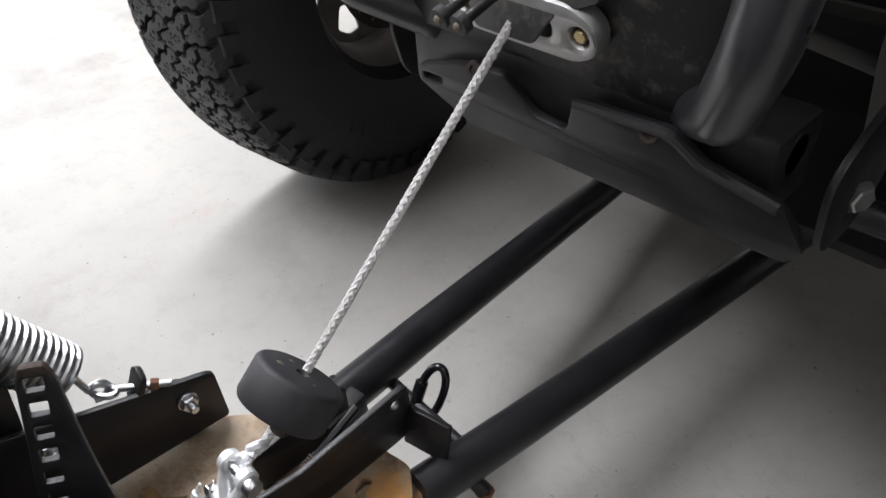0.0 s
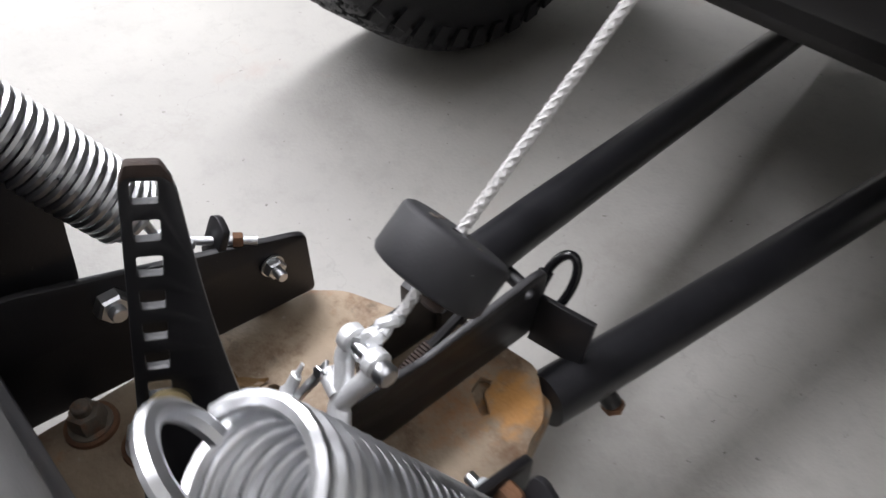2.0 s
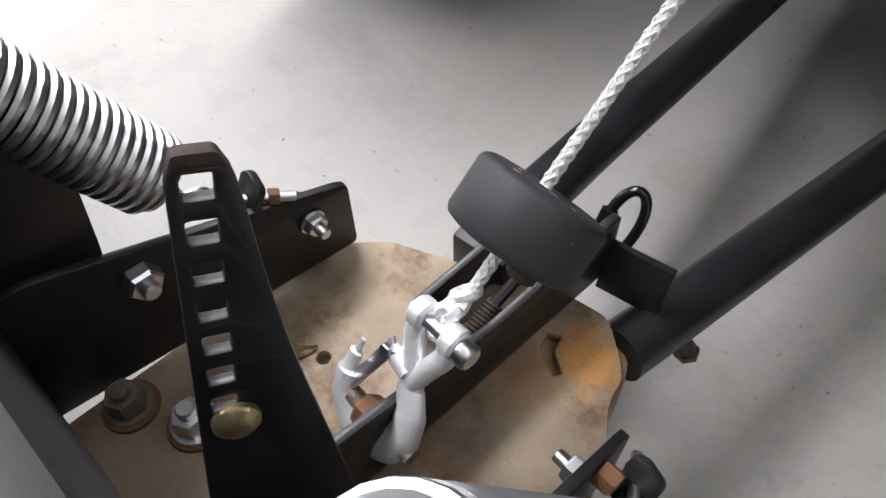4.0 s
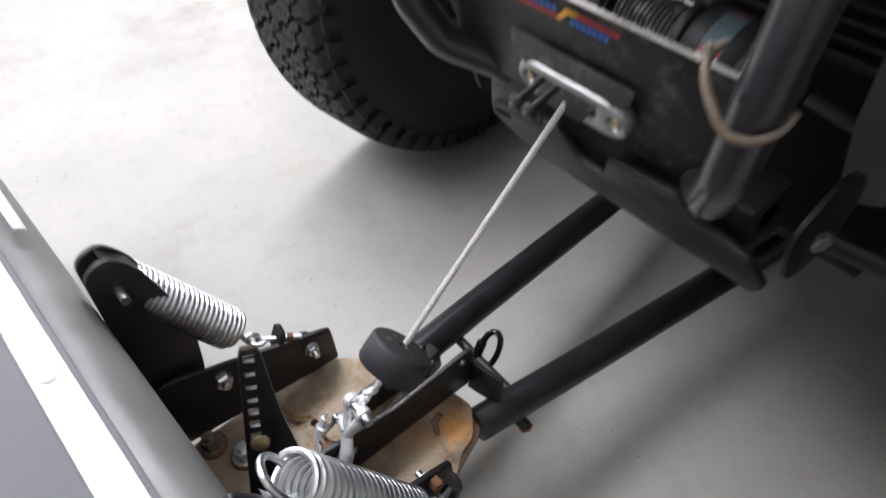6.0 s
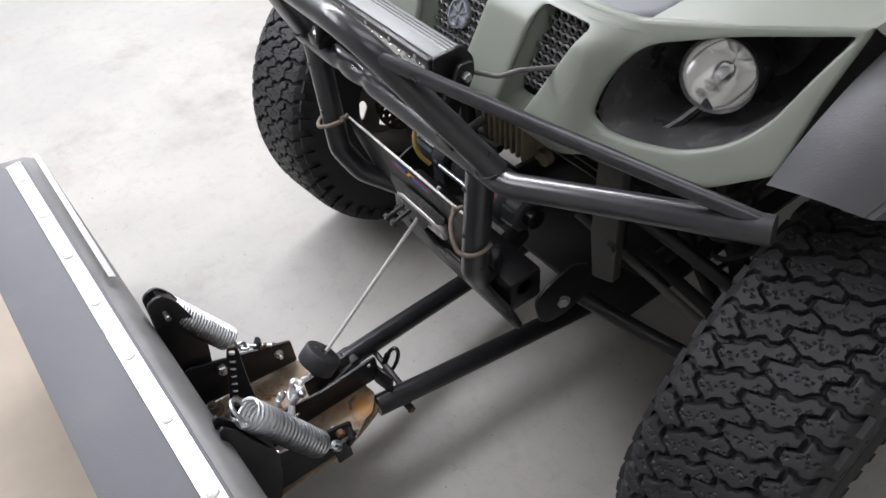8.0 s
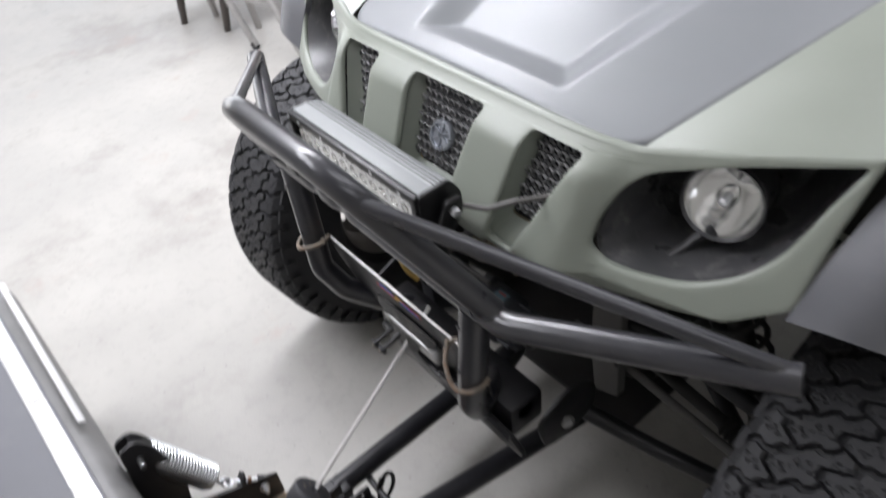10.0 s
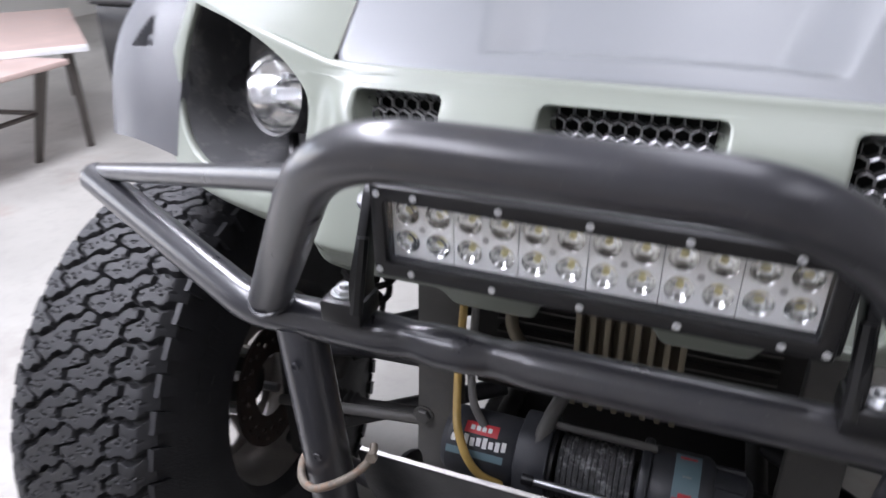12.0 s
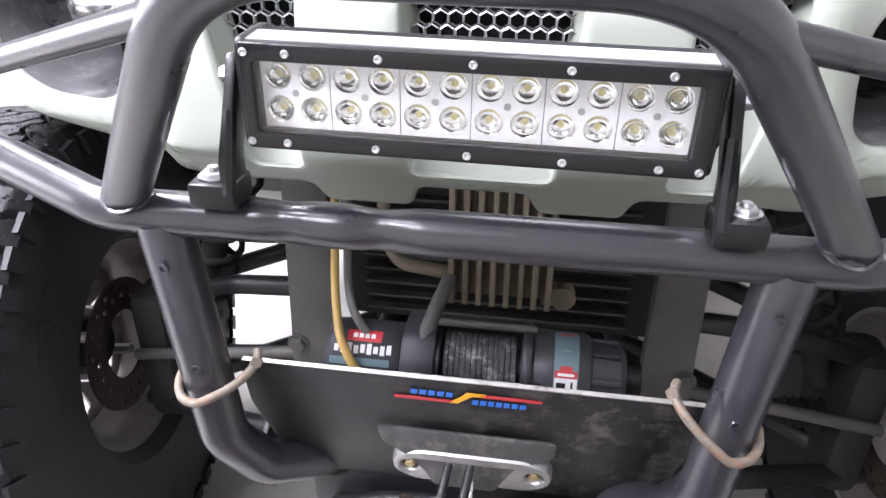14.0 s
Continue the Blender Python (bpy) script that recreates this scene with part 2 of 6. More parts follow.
pn, pl = M_PLATE.node_tree.nodes, M_PLATE.node_tree.links
blend = next(x for x in pn if x.bl_idname == "ShaderNodeMix")
where = pn.new("ShaderNodeSeparateXYZ")
pl.new(next(x for x in pn if x.bl_idname == "ShaderNodeTexCoord").outputs["Object"], where.inputs[0])
half = pn.new("ShaderNodeMapRange")
half.inputs["From Min"].default_value, half.inputs["From Max"].default_value = -0.05, 0.10
half.inputs["To Min"].default_value = 0.12
pl.new(where.outputs[0], half.inputs["Value"])
both = pn.new("ShaderNodeMath")
both.operation = "MULTIPLY"
pl.new(blend.inputs["Factor"].links[0].from_socket, both.inputs[0])
pl.new(half.outputs[0], both.inputs[1])
pl.new(both.outputs[0], blend.inputs["Factor"])
M_HOLE = material("dull_rust_ring", (0.034, 0.021, 0.016), 0.75, 0, 0.4, 90, 0.3)
add_layer(M_RUST, 9, 0.58, 0.70, 0.8, (0.36, 0.15, 0.04))
add_layer(M_RUST, 130, 0.62, 0.70, 0.7, (0.42, 0.37, 0.30))
add_layer(M_RUST, 32, 0.60, 0.72, 0.7, (0.05, 0.035, 0.025))
M_BAR.node_tree.nodes["Principled BSDF"].inputs["Coat Roughness"].default_value = 0.13
add_layer(M_BAR, 190, 0.66, 0.72, 0.55, (0.16, 0.155, 0.15))
add_layer(M_BAR, 7, 0.46, 0.70, 0.55, (0.046, 0.043, 0.040))
add_layer(M_BAR, 300, 0.64, 0.70, 0.45, (0.17, 0.16, 0.15))
add_layer(M_BLACK, 150, 0.66, 0.74, 0.5, (0.10, 0.085, 0.07))
add_layer(M_PUCK, 220, 0.66, 0.72, 0.6, (0.32, 0.32, 0.31))
add_layer(M_RUBBER, 60, 0.60, 0.75, 0.45, (0.05, 0.048, 0.046))
rn, rl = M_RUST.node_tree.nodes, M_RUST.node_tree.links.new
far = rn.new("ShaderNodeVectorMath")
far.operation = "DISTANCE"
rl(rn.new("ShaderNodeTexCoord").outputs["Object"], far.inputs[0])
far.inputs[1].default_value = (0.045, -0.146, 0.168)
rough_edge = rn.new("ShaderNodeTexNoise")
rough_edge.inputs["Scale"].default_value, rough_edge.inputs["Detail"].default_value = 28, 6
sum_ = rn.new("ShaderNodeMath")
sum_.operation = "MULTIPLY_ADD"
rl(rough_edge.outputs["Fac"], sum_.inputs[0])
sum_.inputs[1].default_value = 0.05
rl(far.outputs["Value"], sum_.inputs[2])
bloom = rn.new("ShaderNodeMapRange")
bloom.inputs["From Min"].default_value, bloom.inputs["From Max"].default_value = 0.038, 0.056
bloom.inputs["To Min"].default_value, bloom.inputs["To Max"].default_value = 0.85, 0.0
rl(sum_.outputs[0], bloom.inputs["Value"])
over = rn.new("ShaderNodeMix")
over.data_type = "RGBA"
rl(bloom.outputs[0], over.inputs["Factor"])
rl(rn["Principled BSDF"].inputs["Base Color"].links[0].from_socket, over.inputs[6])
over.inputs[7].default_value = (0.46, 0.22, 0.055, 1)
rl(over.outputs[2], rn["Principled BSDF"].inputs["Base Color"])
# near-black colour standing in for the shade behind the grille meshes
M_GRILLE_SHADE = material("grille_shade_black", (0.004, 0.004, 0.0042), 0.8, 0, 0.2, 30, 0.05)
M_LEAF = material("dry_leaf", (0.20, 0.12, 0.05), 0.8, 0, 0.3, 60, 0.3)


# ---- modelling helpers ----
def thing(name, base, label, category, group=""):
    ob = new(name)
    ob.location = base
    ob.empty_display_size = 0.05
    return tagged(ob, label, category, group)


def part(name, bm, mat, parent=None, label="", smooth=True, angle=40):
    """Links a bmesh, given in world coordinates, as one mesh under a thing or a part."""
    if isinstance(bm, bmesh.types.BMesh):
        bmesh.ops.recalc_face_normals(bm, faces=bm.faces)
        me = bpy.data.meshes.new(name)
        bm.to_mesh(me)
        bm.free()
    else:
        me = bm
    if smooth:
        me.shade_smooth()
        me.set_sharp_from_angle(angle=radians(angle))
    me.materials.clear()
    me.materials.append(mat)
    ob = new(name, me)
    if parent is not None:
        ob.parent = parent
        if parent.parent is None:
            ob.matrix_parent_inverse = Matrix.Translation(-Vector(parent.location))
    if label:
        ob["label"] = label
    return ob


def fillet(pts, r, n=7):
    pts = [Vector(p) for p in pts]
    out = [pts[0]]
    for a, p, b in zip(pts, pts[1:], pts[2:]):
        u, v = (a - p), (b - p)
        lu, lv = u.length, v.length
        u, v = u.normalized(), v.normalized()
        ang = u.angle(v)
        d = min(r / math.tan(max(ang, 0.05) / 2), lu * 0.48, lv * 0.48)
        s, e = p + u * d, p + v * d
        for i in range(n + 1):
            t = i / n
            out.append((1 - t) ** 2 * s + 2 * t * (1 - t) * p + t * t * e)
    out.append(pts[-1])
    return out


def sweep(bm, pts, r, seg=14, cap=True, closed=False):
    """A round bar along points; r is one radius or a list."""
    pts = [Vector(p) for p in pts]
    k = len(pts)
    radii = r if isinstance(r, (list, tuple)) else [r] * k
    tang = []
    for i in range(k):
        a = pts[(i - 1) % k] if closed or i else pts[0]
        b = pts[(i + 1) % k] if closed or i < k - 1 else pts[-1]
        tang.append((b - a).normalized())
    ref = Vector((0, 0, 1)) if abs(tang[0].z) < 0.9 else Vector((1, 0, 0))
    nrm = (ref - tang[0] * ref.dot(tang[0])).normalized()
    rings = []
    for i in range(k):
        nrm = (nrm - tang[i] * nrm.dot(tang[i])).normalized()
        bi = tang[i].cross(nrm)
        rings.append([bm.verts.new(pts[i] + (nrm * math.cos(2 * math.pi * j / seg) + bi * math.sin(2 * math.pi * j / seg)) * radii[i]) for j in range(seg)])
    pairs = list(zip(rings, rings[1:])) + ([(rings[-1], rings[0])] if closed else [])
    for a, b in pairs:
        for j in range(seg):
            bm.faces.new((a[j], a[(j + 1) % seg], b[(j + 1) % seg], b[j]))
    if cap and not closed:
        bm.faces.new(rings[0][::-1])
        bm.faces.new(rings[-1])
    return bm


def bar(pts, r, seg=14):
    return sweep(bmesh.new(), pts, r, seg)


def box(bm, lo, hi, bevel=0.0, m=None, seg=2):
    """A box between two corners with bevelled edges, moved by m."""
    lo, hi = Vector(lo), Vector(hi)
    made = bmesh.ops.create_cube(bm, size=1.0)["verts"]
    for v in made:
        v.co = Vector(((lo[i] + hi[i]) / 2 + v.co[i] * (hi[i] - lo[i]) for i in range(3)))
    if bevel:
        edges = list({e for v in made for e in v.link_edges})
        got = bmesh.ops.bevel(bm, geom=edges, offset=bevel, segments=seg, affect="EDGES", profile=0.5)
        made = list({v for f in got["faces"] for v in f.verts} | {v for v in made if v.is_valid})
    if m is not None:
        for v in made:
            v.co = m @ v.co
    return bm


def revolve(bm, profile, m=None, seg=40, closed=False, cap=True):
    """profile: (along, radius) pairs round the local x axis."""
    m = m or Matrix.Identity(4)
    rings = []
    for a, r in profile:
        rings.append([bm.verts.new(m @ Vector((a, r * math.cos(2 * math.pi * j / seg), r * math.sin(2 * math.pi * j / seg)))) for j in range(seg)])
    for a, b in list(zip(rings, rings[1:])) + ([(rings[-1], rings[0])] if closed else []):
        for j in range(seg):
            bm.faces.new((a[j], a[(j + 1) % seg], b[(j + 1) % seg], b[j]))
    if not closed and cap:
        for ring, (a, r) in ((rings[0], profile[0]), (rings[-1], profile[-1])):
            if r > 1e-4:
                bm.faces.new(ring)
    return bm


def along(a, b, m=None):
    """The pose whose x axis runs from a to b."""
    a, b = Vector(a), Vector(b)
    q = (b - a).to_track_quat("X", "Z")
    return Matrix.Translation(a) @ q.to_matrix().to_4x4()


def sheet(outline, holes=(), thick=0.004, bevel=0.0, cut=0.0):
    """A flat plate with holes, lying in local xy, as a mesh."""
    cu = bpy.data.curves.new("outline", "CURVE")
    cu.dimensions, cu.fill_mode = "2D", "BOTH"
    cu.extrude, cu.bevel_depth, cu.bevel_resolution = max(thick / 2 - bevel, 0.0), bevel, 1
    cu.offset = -bevel
    for loop in (outline, *holes):
        sp = cu.splines.new("POLY")
        sp.points.add(len(loop) - 1)
        for p, c in zip(sp.points, loop):
            p.co = (c[0], c[1], 0, 1)
        sp.use_cyclic_u = True
    ob = bpy.data.objects.new("outline", cu)
    me = bpy.data.meshes.new_from_object(ob)
    bpy.data.objects.remove(ob)
    bpy.data.curves.remove(cu)
    bm = bmesh.new()
    bm.from_mesh(me)
    bpy.data.meshes.remove(me)
    bmesh.ops.remove_doubles(bm, verts=bm.verts, dist=0.00005)
    if cut:
        for _ in range(4):
            long = [e for e in bm.edges if e.calc_length() > cut]
            if not long:
                break
            bmesh.ops.subdivide_edges(bm, edges=long, cuts=1)
            bmesh.ops.triangulate(bm, faces=[f for f in bm.faces if len(f.verts) > 4])
    return bm


def moved(bm, m):
    bm.transform(m)
    return bm


def warped(bm, fn):
    for v in bm.verts:
        v.co = Vector(fn(*v.co))
    return bm


def rounded(pts, r, n=4):
    """A closed 2D outline with its corners rounded; r is one radius or one per corner."""
    k = len(pts)
    out = []
    for i in range(k):
        a, p, b = Vector(pts[i - 1]), Vector(pts[i]), Vector(pts[(i + 1) % k])
        rr = r[i] if isinstance(r, (list, tuple)) else r
        u, v = (a - p), (b - p)
        d = min(rr, u.length * 0.45, v.length * 0.45)
        s, e = p + u.normalized() * d, p + v.normalized() * d
        if rr <= 0:
            out.append((p.x, p.y))
            continue
        for j in range(n + 1):
            t = j / n
            q = (1 - t) ** 2 * s + 2 * t * (1 - t) * p + t * t * e
            out.append((q.x, q.y))
    return out


def circle(cx, cy, r, n=16):
    return [(cx + r * math.cos(2 * math.pi * i / n), cy + r * math.sin(2 * math.pi * i / n)) for i in range(n)]


YZ = Matrix(((0, 0, 1, 0), (1, 0, 0, 0), (0, 1, 0, 0), (0, 0, 0, 1)))  # local (a, b) -> world (y, z)
XZ = Matrix(((1, 0, 0, 0), (0, 0, -1, 0), (0, 1, 0, 0), (0, 0, 0, 1)))  # local (a, b) -> world (x, z)


def bolt(parent, at, to, r=0.008, head=0.006, mat=None, name="bolt", stud=0.0, washer=0.0, label=""):
    """A hexagonal head on a washer, standing on at and pointing along to."""
    bm = bmesh.new()
    m = along(at, Vector(at) + Vector(to))
    if washer:
        revolve(bm, [(0, 0), (0, washer), (0.0015, washer), (0.0015, 0)], m, 20)
    revolve(bm, [(0.001, r * 0.5), (0.001, r), (head * 0.8, r), (head, r * 0.86), (head, 0.0)], m, 6)
    if stud:
        revolve(bm, [(head * 0.9, r * 0.5), (head + stud - 0.001, r * 0.5), (head + stud, r * 0.42), (head + stud, 0)], m, 12)
    return part(name, bm, mat or M_ZINC, parent, label, angle=30)


# ---- the garage ----
bm = bmesh.new()
box(bm, (-6.0, -4.0, -0.12), (3.2, 5.5, 0.0))
tagged(part("floor", bm, M_CONCRETE, smooth=False), "light grey stained concrete garage floor", "floor", kind="structure")


def slab(name, lo, hi, mat, label, cat):
    return tagged(part(name, box(bmesh.new(), lo, hi), mat, smooth=False), label, cat, kind="structure")


slab("wall_north", (-6.15, 5.5, 0), (3.35, 5.65, 2.8), M_WALL, "pale painted garage wall behind the vehicle", "wall")
slab("wall_south", (-6.15, -4.15, 0), (3.35, -4.0, 2.8), M_WALL, "pale painted garage wall in front of the plow", "wall")
slab("wall_east", (3.2, -4.0, 0), (3.35, 5.5, 2.8), M_WALL, "pale painted garage side wall", "wall")
bm = bmesh.new()
box(bm, (-6.15, -4.0, 0), (-6.0, -1.8, 2.8))
box(bm, (-6.15, 3.0, 0), (-6.0, 5.5, 2.8))
box(bm, (-6.15, -1.8, 2.45), (-6.0, 3.0, 2.8))
tagged(part("wall_west", bm, M_WALL, smooth=False), "pale garage wall with an open vehicle doorway", "wall", kind="structure")
slab("ceiling", (-6.15, -4.15, 2.8), (3.35, 5.65, 2.92), M_CEIL, "white painted garage ceiling", "ceiling")
slab("ground", (-60, -40, -0.2), (-6.15, 40, -0.12), M_CONCRETE, "pale paved yard outside the garage doorway", "ground")

# ---- the utility vehicle ----
vehicle = thing("utility_vehicle", (0, 0.9, 0), "olive green and grey off-road utility vehicle parked in the garage", "vehicle")


def face_y(x, z):
    """How far back the front face lies."""
    g = max(0.0, abs(x) - 0.235)
    return 0.142 + 0.95 * max(0.0, 0.790 - z) + (z - 0.775) * 0.47 + 0.36 * g ** 1.25


GRILLES = [
    [(-0.252, 0.917), (-0.164, 0.917), (-0.149, 0.792), (-0.198, 0.792)],
    [(-0.077, 0.917), (0.074, 0.917), (0.058, 0.788), (-0.060, 0.788)],
    [(0.160, 0.917), (0.245, 0.917), (0.194, 0.792), (0.146, 0.792)],
]
EYE_R = rounded([(0.284, 0.822), (0.284, 0.858), (0.296, 0.892), (0.320, 0.914), (0.400, 0.941), (0.506, 0.966), (0.488, 0.920), (0.472, 0.870), (0.446, 0.838), (0.400, 0.813), (0.338, 0.806), (0.300, 0.808)], [0.03, 0.03, 0.03, 0.03, 0.02, 0.005, 0.03, 0.03, 0.03, 0.03, 0.03, 0.012], 4)
EYE_L = rounded([(-0.500, 0.970), (-0.514, 0.925), (-0.512, 0.868), (-0.482, 0.826), (-0.425, 0.806), (-0.350, 0.806), (-0.318, 0.826), (-0.308, 0.866), (-0.312, 0.900), (-0.345, 0.924), (-0.395, 0.944)], [0.006, 0.03, 0.03, 0.03, 0.03, 0.02, 0.02, 0.03, 0.03, 0.03, 0.03], 4)
FACE = [(-0.292, 0.934), (0.292, 0.934), (0.39, 0.952), (0.516, 0.978), (0.506, 0.900), (0.503, 0.822), (0.445, 0.786), (0.380, 0.770), (0.31, 0.761), (0.24, 0.763),
        (0.220, 0.766), (0.126, 0.764), (0.116, 0.742), (0.048, 0.742), (0.038, 0.763), (-0.052, 0.763), (-0.060, 0.741), (-0.134, 0.741), (-0.144, 0.760), (-0.220, 0.760),
        (-0.25, 0.763), (-0.33, 0.772), (-0.42, 0.782), (-0.50, 0.803), (-0.542, 0.842), (-0.540, 0.905), (-0.516, 0.978), (-0.39, 0.952)]
FACE = rounded(FACE, 0.007, 3)
def rib_out(x, z):
    """How far the panel stands out before the grille meshes."""
    a = max(0.0, min(1.0, (0.932 - z) / 0.035))
    b = max(0.0, min(1.0, (0.300 - abs(x)) / 0.045))
    return 0.026 * a * a * (3 - 2 * a) * b * b * (3 - 2 * b)


MOUTHS = [[g[0], g[1], (g[2][0] - 0.12 * (g[1][0] - g[2][0]), 0.777), (g[3][0] - 0.12 * (g[0][0] - g[3][0]), 0.777)] for g in GRILLES]
bm = sheet(FACE, [rounded(g, 0.008, 3) for g in MOUTHS] + [EYE_R, EYE_L], 0.012, 0.004, 0.014)
warped(bm, lambda x, z, d: (x, face_y(x, z) - rib_out(x, z) - d, z))
fascia = part("front_fascia", bm, M_GREEN, vehicle, "olive green moulded front panel", angle=50)

# the sloping walls of the three grille recesses, and their honeycomb
for g, mouth in zip(GRILLES, MOUTHS):
    bm = bmesh.new()
    out = rounded(mouth, 0.008, 3)
    cx, cz = sum(p[0] for p in g) / 4, sum(p[1] for p in g) / 4
    inn = [(cx + (x - cx) * 0.90, cz + (z - cz) * (0.95 if z > cz else 0.74)) for x, z in out]
    a = [bm.verts.new((x + math.copysign(0.009, x - cx), face_y(x, z) - rib_out(x, z) + 0.0056, z + math.copysign(0.006, z - cz))) for x, z in out]
    b = [bm.verts.new((x, face_y(x, z) + 0.014, z)) for x, z in inn]
    for i in range(len(a)):
        bm.faces.new((a[i - 1], a[i], b[i], b[i - 1]))
    part("grille_recess", bm, M_GREEN, vehicle)
    bm = bmesh.new()
    pitch, bars = 0.0128, 0.0013
    lo_x, hi_x = min(p[0] for p in g), max(p[0] for p in g)

    def inside(x, z):
        t = (z - g[3][1]) / (g[0][1] - g[3][1])
        if t < 0.10 or t > 0.985:
            return False
        return g[3][0] + (g[0][0] - g[3][0]) * t + 0.004 < x < g[2][0] + (g[1][0] - g[2][0]) * t - 0.004
    rows = int((g[0][1] - g[3][1]) / (pitch * 0.866)) + 1
    for r in range(rows):
        for c in range(int((hi_x - lo_x) / pitch) + 2):
            x0 = lo_x + (c + 0.5 * (r % 2)) * pitch
            z0 = g[3][1] + r * pitch * 0.866
            if not inside(x0, z0):
                continue
            R = pitch / math.sqrt(3)
            ring = []
            for k in range(6):
                a1 = math.pi / 6 + k * math.pi / 3
                ring.append((math.cos(a1), math.sin(a1)))
            yy = face_y(x0, z0) + 0.006
            vo = [bm.verts.new((x0 + R * cx1, yy, z0 + R * cz1)) for cx1, cz1 in ring]
            vi = [bm.verts.new((x0 + (R - bars) * cx1, yy - 0.001, z0 + (R - bars) * cz1)) for cx1, cz1 in ring]
            vb = [bm.verts.new((x0 + (R - bars * 0.8) * cx1, yy + 0.0035, z0 + (R - bars * 0.8) * cz1)) for cx1, cz1 in ring]
            for k in range(6):
                k2 = (k + 1) % 6
                bm.faces.new((vo[k], vo[k2], vi[k2], vi[k]))
                bm.faces.new((vi[k], vi[k2], vb[k2], vb[k]))
    # added sheet behind the mesh, its black painting the shade of the opening
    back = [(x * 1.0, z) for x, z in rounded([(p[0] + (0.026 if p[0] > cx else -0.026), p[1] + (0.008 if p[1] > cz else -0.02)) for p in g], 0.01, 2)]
    part("grille_backing", warped(sheet(back, [], 0.003), lambda x, z, d: (x, 0.195 + (z - 0.775) * 0.47 + d, z)), M_GRILLE_SHADE, vehicle)
    part("grille_mesh", bm, M_MESH, vehicle, "black plastic honeycomb grille", smooth=False)

# the round badge on the middle grille, drawn as a plain ring and bars
bm = bmesh.new()
em = Matrix.Translation((-0.004, face_y(0, 0.848) + 0.001, 0.848)) @ pose(0, 0, 0, 0, 0, -90) @ pose(0, 0, 0, 0, -25, 0)
revolve(bm, [(-0.004, 0.0185), (-0.004, 0.0215), (0.002, 0.023), (0.006, 0.0215), (0.006, 0.0185)], em, 28, closed=True)
revolve(bm, [(-0.002, 0.0), (-0.002, 0.0185), (0.002, 0.0185), (0.002, 0.0)], em, 28)
for k in range(3):
    box(bm, (0.002, -0.0022, -0.0175), (0.005, 0.0022, 0.0175), 0, em @ pose(0, 0, 0, 60 * k, 0, 0))
part("badge", bm, M_EMBLEM, vehicle, "round silver badge")


# hood: grey centre panel with a recessed channel
def hood_z(x, y):
    z = 0.936 + 0.30 * (y - 0.232) ** 0.93 if y > 0.232 else 0.936
    z -= 0.10 * x * x
    w = 0.153 + 0.28 * (y - 0.257) - 0.12 * max(0.0, y - 0.45)
    into = max(0.0, min(1.0, (y - 0.254) / 0.056, (w - abs(x)) / (0.058 + 0.10 * max(0.0, y - 0.257))))
    return z - 0.026 * (into - 0.04 * math.sin(2 * math.pi * into))


def hood_half(y):
    near = max(0.0, 1 - (y - 0.232) / 0.03)
    return 0.288 + (y - 0.232) * 0.30 - 0.026 * near * near


bm = bmesh.new()
ys = [0.232 + 0.9 * (i / 100) ** 1.35 for i in range(101)]
grid = []
for y in ys:
    row = []
    hw = hood_half(y)
    for j in range(141):
        u = -1 + 2 * j / 140
        x = u * hw
        row.append(bm.verts.new((x, y, hood_z(x, y))))
    grid.append(row)
for a, b in zip(grid, grid[1:]):
    for j in range(140):
        bm.faces.new((a[j], a[j + 1], b[j + 1], b[j]))
# rolled rim round the panel
left = [r[0] for r in grid][::-1]
edge = left[:-1] + grid[0] + [r[-1] for r in grid[1:]]
coords = [v.co.copy() for v in edge]
ring = edge
for out, down in ((0.0045, 0.0022), (0.0080, 0.0070), (0.0095, 0.0140), (0.0095, 0.0260)):
    nxt = []
    for k, c in enumerate(coords):
        t = coords[min(k + 1, len(coords) - 1)] - coords[max(k - 1, 0)]
        o = Vector((t.y, -t.x, 0)).normalized()
        nxt.append(bm.verts.new(c + o * out - Vector((0, 0, down))))
    for i in range(len(ring) - 1):
        bm.faces.new((ring[i], ring[i + 1], nxt[i + 1], nxt[i]))
    ring = nxt
part("hood", bm, M_HOOD, vehicle, "grey satin plastic hood with a recessed middle", angle=35)

# the green wings beside the hood, over the headlights
for s in (1, -1):
    bm = bmesh.new()
    rows_ = []
    for i in range(25):
        t = i / 24
        y_in, y_out = 0.222 + 0.9 * t, 0.314 + 0.85 * t
        x_in, x_out = 0.292 + 0.27 * t, 0.516 + 0.126 * t
        z_in, z_out = 0.926 + 0.285 * t, 0.977 + 0.230 * t
        row = []
        for j in range(13):
            u = j / 12
            bulge = 0.012 * math.sin(math.pi * u)
            x = x_in + (x_out - x_in) * u
            y = y_in + (y_out - y_in) * u
            if i == 0:
                y = face_y(x, z_in + (z_out - z_in) * u) - 0.004
            row.append(bm.verts.new((s * x, y, z_in + (z_out - z_in) * u + bulge * min(1.0, t * 4 + 0.2))))
        # outer side wall, turned down towards the fender
        row.append(bm.verts.new((s * (x_out + 0.012), y_out + 0.004, z_out - 0.012)))
        row.append(bm.verts.new((s * (x_out + 0.018), y_out + 0.02, z_out - 0.05)))
        row.append(bm.verts.new((s * (x_out + 0.010), y_out + 0.03, z_out - 0.15)))
        rows_.append(row)
    for a, b in zip(rows_, rows_[1:]):
        for j in range(len(a) - 1):
            bm.faces.new((a[j], a[j + 1], b[j + 1], b[j]))
    part("hood_wing", bm, M_GREEN, vehicle, "olive green panel over the headlight", angle=50)

